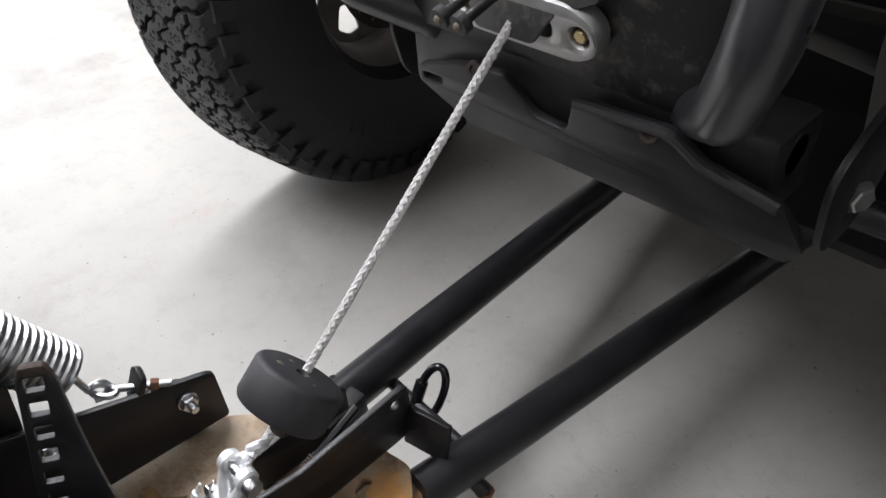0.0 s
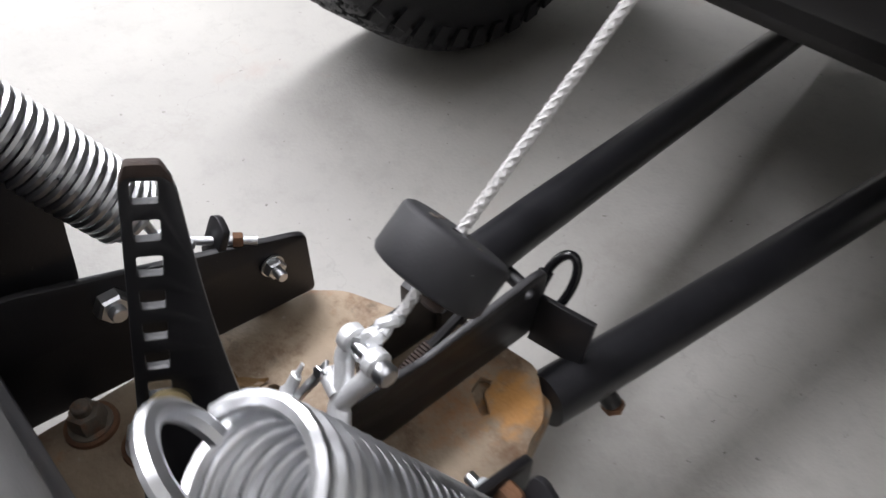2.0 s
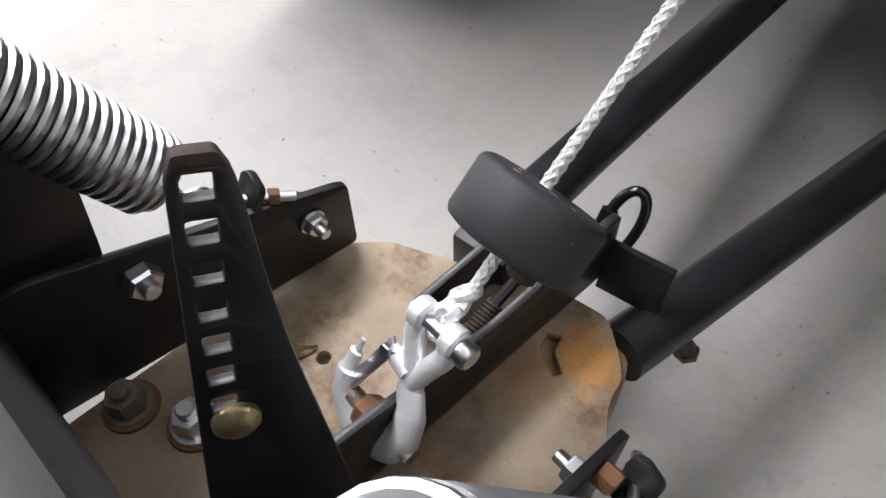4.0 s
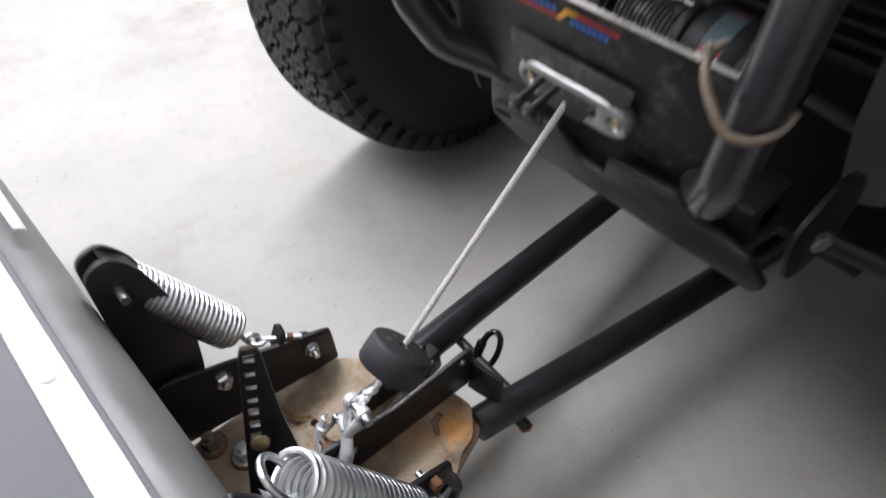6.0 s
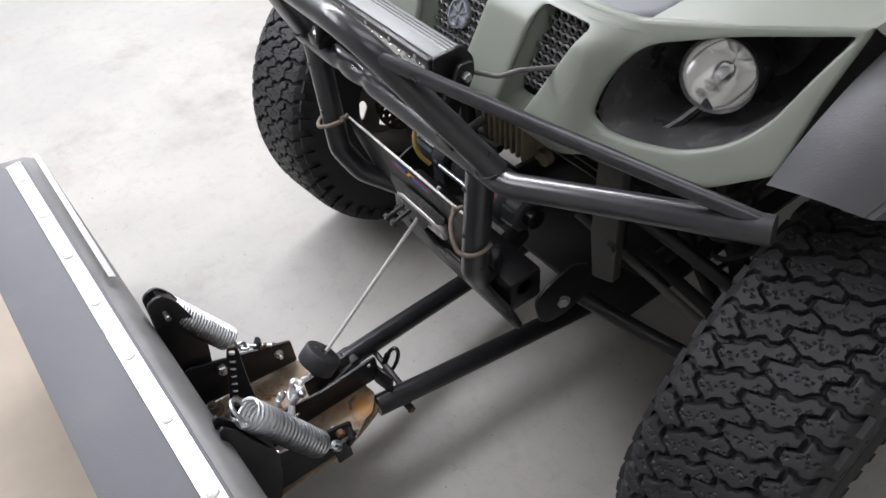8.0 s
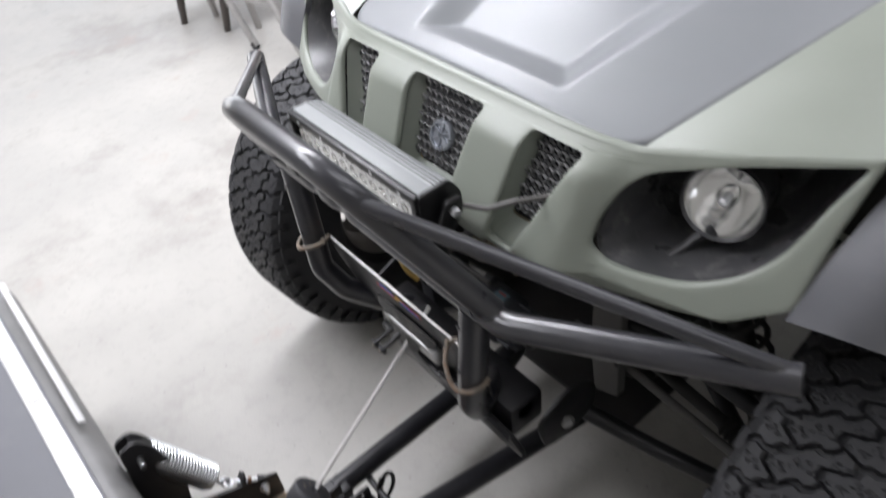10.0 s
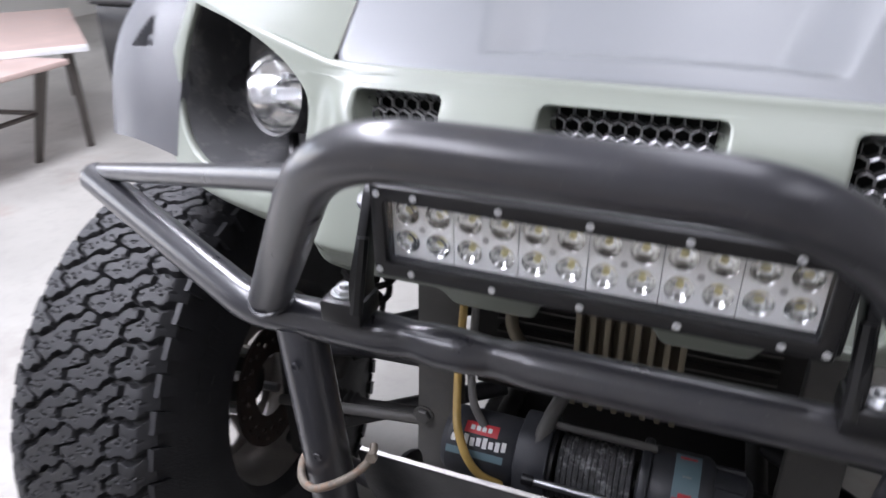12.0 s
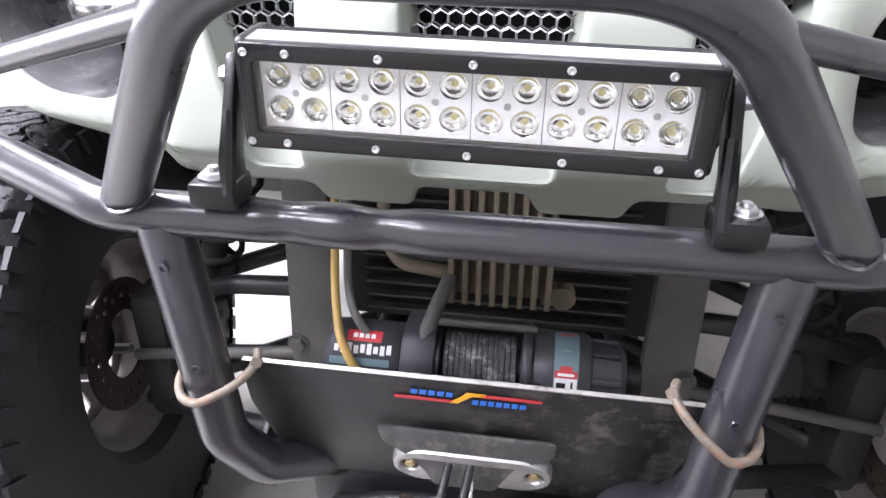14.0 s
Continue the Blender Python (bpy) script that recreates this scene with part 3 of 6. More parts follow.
# headlights: bucket, round lamp, strut
for s, outline in ((1, EYE_R), (-1, EYE_L)):
    bm = bmesh.new()
    cx, cz = s * 0.378, 0.862
    loops = []
    for k, (f, d) in enumerate(((1.015, 0.004), (0.985, 0.02), (0.93, 0.06), (0.8, 0.12), (0.45, 0.15))):
        loops.append([bm.verts.new((cx + (x - cx) * f, face_y(x, z) * (1 - 0.2 * k) + 0.2 * k * face_y(cx, cz) + d, cz + (z - cz) * f)) for x, z in outline])
    for a, b in zip(loops, loops[1:]):
        for i in range(len(a)):
            bm.faces.new((a[i - 1], a[i], b[i], b[i - 1]))
    bm.faces.new(loops[-1])
    bucket = part("headlight", bm, M_HOUSING, vehicle, "round headlight in a scuffed black recess")
    hm = Matrix.Translation((s * 0.386, 0.262, 0.884)) @ pose(0, 0, 0, 0, 0, -90 + s * 16) @ pose(0, 0, 0, 0, -12, 0)
    bm = bmesh.new()
    revolve(bm, [(-0.055, 0.0), (-0.052, 0.012), (-0.035, 0.028), (-0.012, 0.039), (0.0, 0.0425), (-0.001, 0.0435), (-0.016, 0.041), (-0.04, 0.031), (-0.058, 0.014), (-0.058, 0.0)], hm, 36)
    part("reflector", bm, M_CHROME, bucket, "chrome lamp reflector")
    bm = bmesh.new()
    revolve(bm, [(0.001, 0.0425), (0.008, 0.037), (0.013, 0.025), (0.0155, 0.0)], hm, 36, cap=False)
    lens = part("lens", bm, M_GLASS, bucket, "clear domed glass lens")
    lens.visible_shadow = False
    bm = bmesh.new()
    revolve(bm, [(-0.03, 0.0), (-0.03, 0.005), (-0.012, 0.006), (-0.004, 0.004), (-0.002, 0.0)], hm, 14)
    part("bulb_cap", bm, M_CAST, bucket)
    bm = bmesh.new()
    revolve(bm, [(-0.012, 0.043), (0.0, 0.0465), (0.004, 0.0455), (0.001, 0.0425)], hm, 36, closed=True)
    revolve(bm, [(-0.09, 0.04), (-0.06, 0.046), (-0.012, 0.043)], hm, 24, cap=False)
    part("lamp_ring", bm, M_HOUSING, bucket)
    part("strut", bar([(s * 0.378, 0.275, 0.846), (s * 0.36, 0.245, 0.815), (s * 0.335, 0.20, 0.785)], 0.0065, 8), M_BLACK, bucket)

# fenders: inner edge, outer edge and lip as three guiding lines
F_IN = [(0.500, 0.222, 0.812), (0.512, 0.262, 0.885), (0.526, 0.325, 0.950), (0.548, 0.44, 1.010), (0.580, 0.64, 1.075), (0.62, 0.92, 1.13), (0.64, 1.2, 1.15)]
F_OUT = [(0.604, 0.240, 0.822), (0.630, 0.285, 0.895), (0.650, 0.350, 0.952), (0.668, 0.46, 1.000), (0.682, 0.64, 1.040), (0.69, 0.92, 1.06), (0.69, 1.2, 1.06)]
F_LIP = [(0.622, 0.272, 0.816), (0.662, 0.335, 0.850), (0.684, 0.405, 0.880), (0.698, 0.50, 0.905), (0.706, 0.66, 0.920), (0.708, 0.92, 0.90), (0.706, 1.2, 0.82)]


def smooth_line(pts, n):
    pts = [Vector(p) for p in pts]
    ext = [2 * pts[0] - pts[1]] + pts + [2 * pts[-1] - pts[-2]]
    out = []
    for i in range(n + 1):
        t = i / n * (len(pts) - 1)
        k = min(int(t), len(pts) - 2)
        u = t - k
        a, b, c, d = ext[k:k + 4]
        out.append(0.5 * ((2 * b) + (c - a) * u + (2 * a - 5 * b + 4 * c - d) * u * u + (3 * b - a - 3 * c + d) * u ** 3))
    return out


NF, NC = 180, 40
PITS = ((45, 0.50), (84, 0.55))
FA, FB, FC = smooth_line(F_IN, NF), smooth_line(F_OUT, NF), smooth_line(F_LIP, NF)


def fender_at(i, u):
    p = FA[i].lerp(FB[i], u)
    return p + Vector((0, -0.010, 0.010)) * math.sin(math.pi * u)


for s in (1, -1):
    bm = bmesh.new()
    rows_ = []
    for i in range(NF + 1):
        row = [FA[i] + Vector((-0.004, 0.03, -0.012))] + [fender_at(i, k / NC) for k in range(NC)]
        row += [FB[i] + Vector((-0.004, 0.0, 0.0)), FB[i].lerp(FC[i], 0.08) + Vector((0.004, 0, 0.001)), FB[i].lerp(FC[i], 0.5) + Vector((0.003, 0, 0)), FC[i], FC[i] + Vector((-0.006, 0.006, -0.004)), FC[i] + Vector((-0.03, 0.012, 0.01))]
        rows_.append([bm.verts.new((s * p.x, p.y, p.z)) for p in row])
    # two bolt recesses pressed into the front face, pointed at the top
    for i0, u0 in PITS:
        c = fender_at(i0, u0)
        for i in range(NF + 1):
            for k in range(1, NC + 1):
                d = fender_at(i, (k - 1) / NC) - c
                up = d.dot(Vector((0, 0.62, 0.78)))
                wide = 0.017 * max(0.0, min(1.0, (0.030 - up) / 0.045)) if up > -0.012 else 0.017
                f = min((wide - abs(d.x)) / 0.006, (up + 0.016) / 0.006, (0.030 - up) / 0.006)
                f = max(0.0, min(1.0, f))
                rows_[i][k].co += Vector((0, 0.011, -0.009)) * f
    for a, b in zip(rows_, rows_[1:]):
        for j in range(len(a) - 1):
            bm.faces.new((a[j], a[j + 1], b[j + 1], b[j]))
    fender = part("fender", bm, M_FENDER, vehicle, "dark grey plastic wheel fender", angle=32)
    for i0, u0 in PITS:
        c = fender_at(i0, u0) + Vector((-0.003, 0.010, -0.010))
        bm = bmesh.new()
        revolve(bm, [(0, 0.007), (0.004, 0.0065), (0.007, 0.004), (0.008, 0.0)], along((s * c.x, c.y, c.z), (s * c.x, c.y - 0.6, c.z + 0.5)), 16)
        part("fender_bolt", bm, M_FENDER, fender, "round black plastic bolt head")


# ---- wheels ----
TYRE_R, TYRE_X0, TYRE_X1 = 0.354, 0.482, 0.704


def tyre_parts(cx, s, yc, zc):
    m = Matrix.Translation((cx, yc, zc))
    hw = (TYRE_X1 - TYRE_X0) / 2
    R = TYRE_R - 0.010
    prof = [(-hw * 0.72, 0.158), (-hw * 0.92, 0.175), (-hw * 1.0, 0.225), (-hw * 0.99, 0.272), (-hw * 0.94, R - 0.03), (-hw * 0.84, R - 0.008), (-hw * 0.5, R - 0.001), (0, R),
            (hw * 0.5, R - 0.001), (hw * 0.84, R - 0.008), (hw * 0.94, R - 0.03), (hw * 0.99, 0.272), (hw * 1.0, 0.225), (hw * 0.92, 0.175), (hw * 0.72, 0.158)]
    wheel = part("wheel", revolve(bmesh.new(), [(-hw * 0.74, 0.166), (-hw * 0.7, 0.152), (-hw * 0.45, 0.146), (-hw * 0.1, 0.136), (hw * 0.3, 0.138), (hw * 0.62, 0.150), (hw * 0.74, 0.166), (hw * 0.71, 0.168), (hw * 0.6, 0.155), (-hw * 0.6, 0.158), (-hw * 0.71, 0.170)], m, 56, closed=True), M_RIM, vehicle, "black tyred off-road wheel on a grey steel rim")
    tyre = part("tyre", revolve(bmesh.new(), prof, m, 80, cap=False), M_RUBBER, wheel, "black all-terrain tyre")
    # tread: a ring cut by zigzag grooves into interlocking blocks
    bm = bmesh.new()
    n = 48
    NA, NW = 1440, 100

    def zig(t):
        return abs((t % 1.0) - 0.5) * 4 - 1

    def step(t):
        return max(-1.0, min(1.0, zig(t) * 2.2))

    def groove(a, w):
        """0 on a block, 1 in a groove, a little between in a sipe."""
        k = a / (2 * math.pi) * n
        edges = [e + amp * step(k + ph) for e, ph, amp in ((-0.58, 0.0, 0.08), (-0.02, 0.30, 0.13), (0.56, 0.62, 0.08))]
        cut = 1.0 - min(abs(w - e) for e in edges) / 0.036
        col = sum(1 for e in edges if w > e)
        lean = (0.50, 1.25, 1.25, 0.50)[col]
        ph = (0.10, 0.62, 0.16, 0.48)[col]
        u = (k + ph + lean * w + 0.07 * step(w * 3.6 + 0.2 * col)) % 1.0
        d = min(u, 1.0 - u)
        cut = max(cut, 1.0 - d / (0.095 if abs(w) < 0.74 else 0.095 + 0.25 * (abs(w) - 0.74)))
        cut = max(0.0, min(1.0, cut * 2.4))
        cut = cut * cut * (3 - 2 * cut)
        sipe = max(0.0, 1.0 - abs(u - 0.5 - 0.10 * step(w * 9)) / 0.045) if abs(w) < 0.9 else 0.0
        return max(cut, 0.30 * sipe)

    rings = []
    for ia in range(NA):
        a = 2 * math.pi * ia / NA
        row = []
        for iw in range(NW + 1):
            w = -0.99 + 1.98 * iw / NW
            drop = 0.012 * max(0.0, (abs(w) - 0.5) / 0.5) ** 2 + 0.016 * max(0.0, (abs(w) - 0.86) / 0.14)
            r = TYRE_R - drop - 0.0115 * groove(a, w)
            row.append(bm.verts.new(m @ Vector((w * hw * 0.97, r * math.cos(a), r * math.sin(a)))))
        rings.append(row)
    for ia in range(NA):
        p, q = rings[ia - 1], rings[ia]
        for iw in range(NW):
            bm.faces.new((p[iw], p[iw + 1], q[iw + 1], q[iw]))
    # shoulder lugs that run down the side walls
    for side in (-1, 1):
        for i in range(n):
            a0 = 2 * math.pi * (i + (0.1 if side < 0 else 0.85)) / n
            vs = []
            for w, r, da in ((0.955, TYRE_R - 0.018, 0), (0.955, TYRE_R - 0.018, 0.62), (1.0, TYRE_R - 0.046, 0.56), (1.0, TYRE_R - 0.046, 0.08)):
                a = a0 + da * 2 * math.pi / n
                vs.append((w, r, a))
            f1 = [bm.verts.new(m @ Vector((side * (w * hw + 0.0022), r * math.cos(a), r * math.sin(a)))) for w, r, a in vs]
            f2 = [bm.verts.new(m @ Vector((side * (w * hw - 0.006), r * math.cos(a), r * math.sin(a)))) for w, r, a in vs]
            bm.faces.new(f1)
            for j in range(4):
                bm.faces.new((f1[j], f1[(j + 1) % 4], f2[(j + 1) % 4], f2[j]))
    part("tread", bm, M_RUBBER, wheel, "chunky interlocking tread blocks", angle=28)
    # raised frames on the side walls where the maker's lettering stands
    for side in (-1, 1):
        for a0 in (0.6, 2.5, 4.3):
            for k in range(5):
                a = a0 + k * 0.1
                o = sheet(rounded([(-0.010, -0.017), (0.010, -0.017), (0.010, 0.017), (-0.010, 0.017)], 0.003, 2), [rounded([(-0.006, -0.013), (0.006, -0.013), (0.006, 0.013), (-0.006, 0.013)], 0.002, 2)], 0.0012)
                lm = m @ Matrix.Rotation(a, 4, "X") @ Matrix.Translation((side * hw * 0.998, 0, 0.25)) @ YZ
                part("side_wall_letter", moved(o, lm), M_RUBBER, wheel, smooth=False)
    # dished disc with slots, outboard
    holes = []
    for k in range(7):
        a = 2 * math.pi * k / 7
        loop = [(0.082, -0.16), (0.118, -0.20), (0.124, 0), (0.118, 0.20), (0.082, 0.16), (0.078, 0)]
        holes.append(rounded([(r * math.cos(a + t), r * math.sin(a + t)) for r, t in loop], 0.006, 3))
    holes.append(circle(0, 0, 0.03, 16))
    bm = sheet(circle(0, 0, 0.14, 48), holes, 0.006, 0.0015)
    warped(bm, lambda a, b, d: (cx + s * (0.035 - 0.25 * max(0.0, math.hypot(a, b) - 0.07) + 0) + d, yc + a, zc + b))
    part("rim_disc", bm, M_RIM, wheel, "slotted grey steel wheel disc")
    bm = bmesh.new()
    revolve(bm, [(-0.03, 0.0), (-0.03, 0.034), (0.02, 0.038), (0.05, 0.05), (0.05, 0.0)], m if s > 0 else m @ pose(0, 0, 0, 0, 0, 180), 24)
    part("hub", bm, M_GRIME, wheel)
    dm = Matrix.Translation((cx - s * 0.065, yc, zc)) @ Matrix.Rotation(math.pi / 2, 4, "Y")
    vent = [circle(0.074 * math.cos(k * 0.349), 0.074 * math.sin(k * 0.349), 0.005, 8) for k in range(18)] + [circle(0.088 * math.cos(k * 0.349 + 0.17), 0.088 * math.sin(k * 0.349 + 0.17), 0.004, 8) for k in range(18)]
    part("brake_disc", moved(sheet(circle(0, 0, 0.1, 48), [circle(0, 0, 0.052, 24)] + vent, 0.004), dm), M_HOLE, wheel, "drilled steel brake disc")
    part("caliper", box(bmesh.new(), (cx - s * 0.095 - 0.025, yc + 0.045, zc - 0.045), (cx - s * 0.095 + 0.03, yc + 0.105, zc + 0.05), 0.012), M_GRIME, wheel)
    for k in range(4):
        a = math.pi / 4 + k * math.pi / 2
        part("wheel_nut", revolve(bmesh.new(), [(-0.012, 0.0), (-0.012, 0.008), (0.05, 0.008), (0.05, 0.0)], Matrix.Translation((cx, yc + 0.05 * math.cos(a), zc + 0.05 * math.sin(a))), 6), M_ZINC, wheel)
    return wheel


for s in (-1, 1):
    spot = Matrix.Translation((s * (TYRE_X0 + TYRE_X1) / 2, 0.384, 0))
    tyre_parts(s * (TYRE_X0 + TYRE_X1) / 2, s, 0.384, TYRE_R + 0.002).matrix_basis = spot @ Matrix.Rotation(radians(-3.5 if s < 0 else 0), 4, "Y") @ Matrix.Rotation(radians(4.5), 4, "Z") @ spot.inverted()

# ---- chassis front: uprights, arms, radiator, regulator ----
for s in (-1, 1):
    o = sheet(rounded([(s * 0.186, 0.76), (s * 0.238, 0.76), (s * 0.245, 0.50), (s * 0.25, 0.38), (s * 0.20, 0.36), (s * 0.186, 0.46)], 0.008, 3), [], 0.02, 0.003)
    post = part("frame_upright", warped(o, lambda a, b, d: (a, 0.305 + d - 0.0, b)), M_FRAME, vehicle, "dusty grey frame upright")
    bolt(post, (s * 0.237, 0.294, 0.464), (0, -1, 0), 0.011, 0.008, M_FRAME, washer=0.014)
    part("frame_side_rail", bar(fillet([(s * 0.215, 0.32, 0.74), (s * 0.215, 0.34, 0.40), (s * 0.2, 0.45, 0.27), (s * 0.2, 1.5, 0.27)], 0.05), 0.017, 12), M_GRIME, vehicle)
    # gusset plate with the lower bolt
    o = sheet(rounded([(0.125, 0.44), (0.205, 0.475), (0.262, 0.44), (0.258, 0.375), (0.205, 0.352), (0.145, 0.362)], 0.026, 4), [], 0.006, 0.001)
    g = part("gusset_plate", moved(o, Matrix.Translation((s * 0.228, 0, 0)) @ YZ), M_BLACK, vehicle)
    bolt(g, (s * 0.232, 0.19, 0.396), (s, -0.5, 0), 0.011, 0.008, M_ALU, washer=0.014)
    # lower and upper suspension arms, tie rod, drive shaft
    part("lower_arm", bar(fillet([(s * 0.20, 0.26, 0.335), (s * 0.33, 0.30, 0.315), (s * 0.50, 0.36, 0.29)], 0.05), 0.015, 12), M_BLACK, vehicle, "black tubular suspension arm")
    part("lower_arm_rear", bar([(s * 0.20, 0.55, 0.335), (s * 0.50, 0.38, 0.29)], 0.015, 12), M_BLACK, vehicle)
    part("upper_arm", bar(fillet([(s * 0.21, 0.335, 0.525), (s * 0.33, 0.34, 0.515), (s * 0.48, 0.37, 0.465)], 0.05), 0.013, 12), M_BLACK, vehicle)
    part("upper_arm_rear", bar([(s * 0.21, 0.50, 0.525), (s * 0.48, 0.38, 0.465)], 0.013, 12), M_BLACK, vehicle)
    part("tie_rod", bar([(s * 0.12, 0.33, 0.44), (s * 0.49, 0.33, 0.39)], 0.008, 10), M_FRAME, vehicle)
    bm = bmesh.new()
    prof = [(0.0, 0.012)]
    for k in range(9):
        prof += [(0.004 + 0.011 * k, 0.030 - 0.0012 * k), (0.0095 + 0.011 * k, 0.022 - 0.001 * k)]
    prof += [(0.11, 0.012), (0.28, 0.012), (0.28, 0.0)]
    revolve(bm, prof, along((s * 0.49, 0.384, 0.355), (s * 0.18, 0.42, 0.36)), 20)
    part("drive_shaft_boot", bm, M_GRIME, vehicle, "black ribbed rubber drive shaft boot")
    bm = bmesh.new()
    sp0, sp1 = Vector((s * 0.30, 0.40, 0.76)), Vector((s * 0.44, 0.41, 0.40))
    sm = along(sp0, sp1)
    ln = (sp1 - sp0).length
    part("shock_absorber", bar([sp0, sp0.lerp(sp1, 0.5), sp1], 0.018, 12), M_GRIME, vehicle)
    hel = [sm @ Vector((0.03 + (ln - 0.1) * i / 110, 0.036 * math.cos(i * 2 * math.pi / 14), 0.036 * math.sin(i * 2 * math.pi / 14))) for i in range(111)]
    part("shock_spring", bar(hel, 0.005, 6), M_GRIME, vehicle)
    part("knuckle", box(bmesh.new(), (s * 0.47 - 0.025, 0.335, 0.27), (s * 0.47 + 0.025, 0.42, 0.48), 0.015), M_GRIME, vehicle)
    part("inner_fender", box(bmesh.new(), (min(s * 0.29, s * 0.297), 0.60, 0.50), (max(s * 0.29, s * 0.297), 1.2, 1.04), 0.002), M_GRIME, vehicle)

radiator = part("radiator", box(bmesh.new(), (-0.215, 0.44, 0.42), (0.215, 0.47, 0.76), 0.004), M_GRIME, vehicle, "dirty black radiator with level fins")
for k in range(15):
    part("radiator_fin", box(bmesh.new(), (-0.18, 0.425, 0.44 + k * 0.0215), (0.18, 0.4395, 0.4435 + k * 0.0215)), M_FRAME, radiator, smooth=False)
regulator = part("regulator", box(bmesh.new(), (-0.045, 0.27, 0.575), (0.07, 0.30, 0.72), 0.003), M_TAN, vehicle, "dusty finned aluminium regulator block")
for k in range(8):
    z0 = -0.04 + k * 0.0148
    o = sheet(rounded([(0.238, 0.580), (0.2695, 0.580), (0.2695, 0.72), (0.238, 0.72)], 0.003, 3), [], 0.006, 0.001)
    part("cooling_fin", moved(o, Matrix.Translation((z0 + 0.003, 0, 0)) @ YZ), M_TAN, regulator)
bm = bmesh.new()
sweep(bm, [(0.084, 0.27, 0.578), (0.084, 0.285, 0.578)], 0.014, 16)
box(bm, (0.06, 0.272, 0.566), (0.084, 0.284, 0.590), 0.003)
part("regulator_lug", bm, M_TAN, vehicle)
part("coolant_hose", bar(fillet([(-0.125, 0.34, 0.74), (-0.125, 0.30, 0.625), (-0.10, 0.28, 0.602), (-0.045, 0.275, 0.598)], 0.03), 0.008, 10), M_TAN, vehicle)
part("inner_panel", box(bmesh.new(), (-0.6, 0.98, 0.35), (0.6, 1.0, 1.14), 0.004), M_GRIME, vehicle)
part("belly_plate", box(bmesh.new(), (-0.25, 0.33, 0.235), (0.25, 1.9, 0.25), 0.004), M_GRIME, vehicle)
part("chassis_cross_member", bar([(-0.22, 0.30, 0.745), (0.22, 0.30, 0.745)], 0.016, 12), M_GRIME, vehicle)
part("cab_body", box(bmesh.new(), (-0.62, 1.0, 0.30), (0.62, 2.1, 1.12), 0.03), M_GREEN, vehicle)
for s in (-1, 1):
    rear = revolve(bmesh.new(), [(-0.1, 0.15), (-0.11, 0.24), (-0.09, 0.33), (0, 0.345), (0.09, 0.33), (0.11, 0.24), (0.1, 0.15)], Matrix.Translation((s * 0.57, 2.2, 0.347)), 40)
    part("rear_tyre", rear, M_RUBBER, vehicle)

# ---- bull bar ----
bumper = thing("bull_bar", (0, 0.03, 0.5), "black tubular steel bull bar with a dented cross tube", "bumper")
RB = 0.0170


def dent(bm):
    """The two kinks in the cross tube."""
    for v in bm.verts:
        for x0, dz, w in ((-0.130, 0.0050, 0.014), (-0.061, 0.0070, 0.017)):
            k = math.exp(-((v.co.x - x0) / w) ** 2)
            up = max(0.0, (v.co.z - 0.772) / RB)
            front = max(0.0, -(v.co.y - 0.032) / RB)
            v.co.z -= dz * k * (up * 0.6 - 0.1)
            v.co.y += dz * k * front * 0.9
    return bm


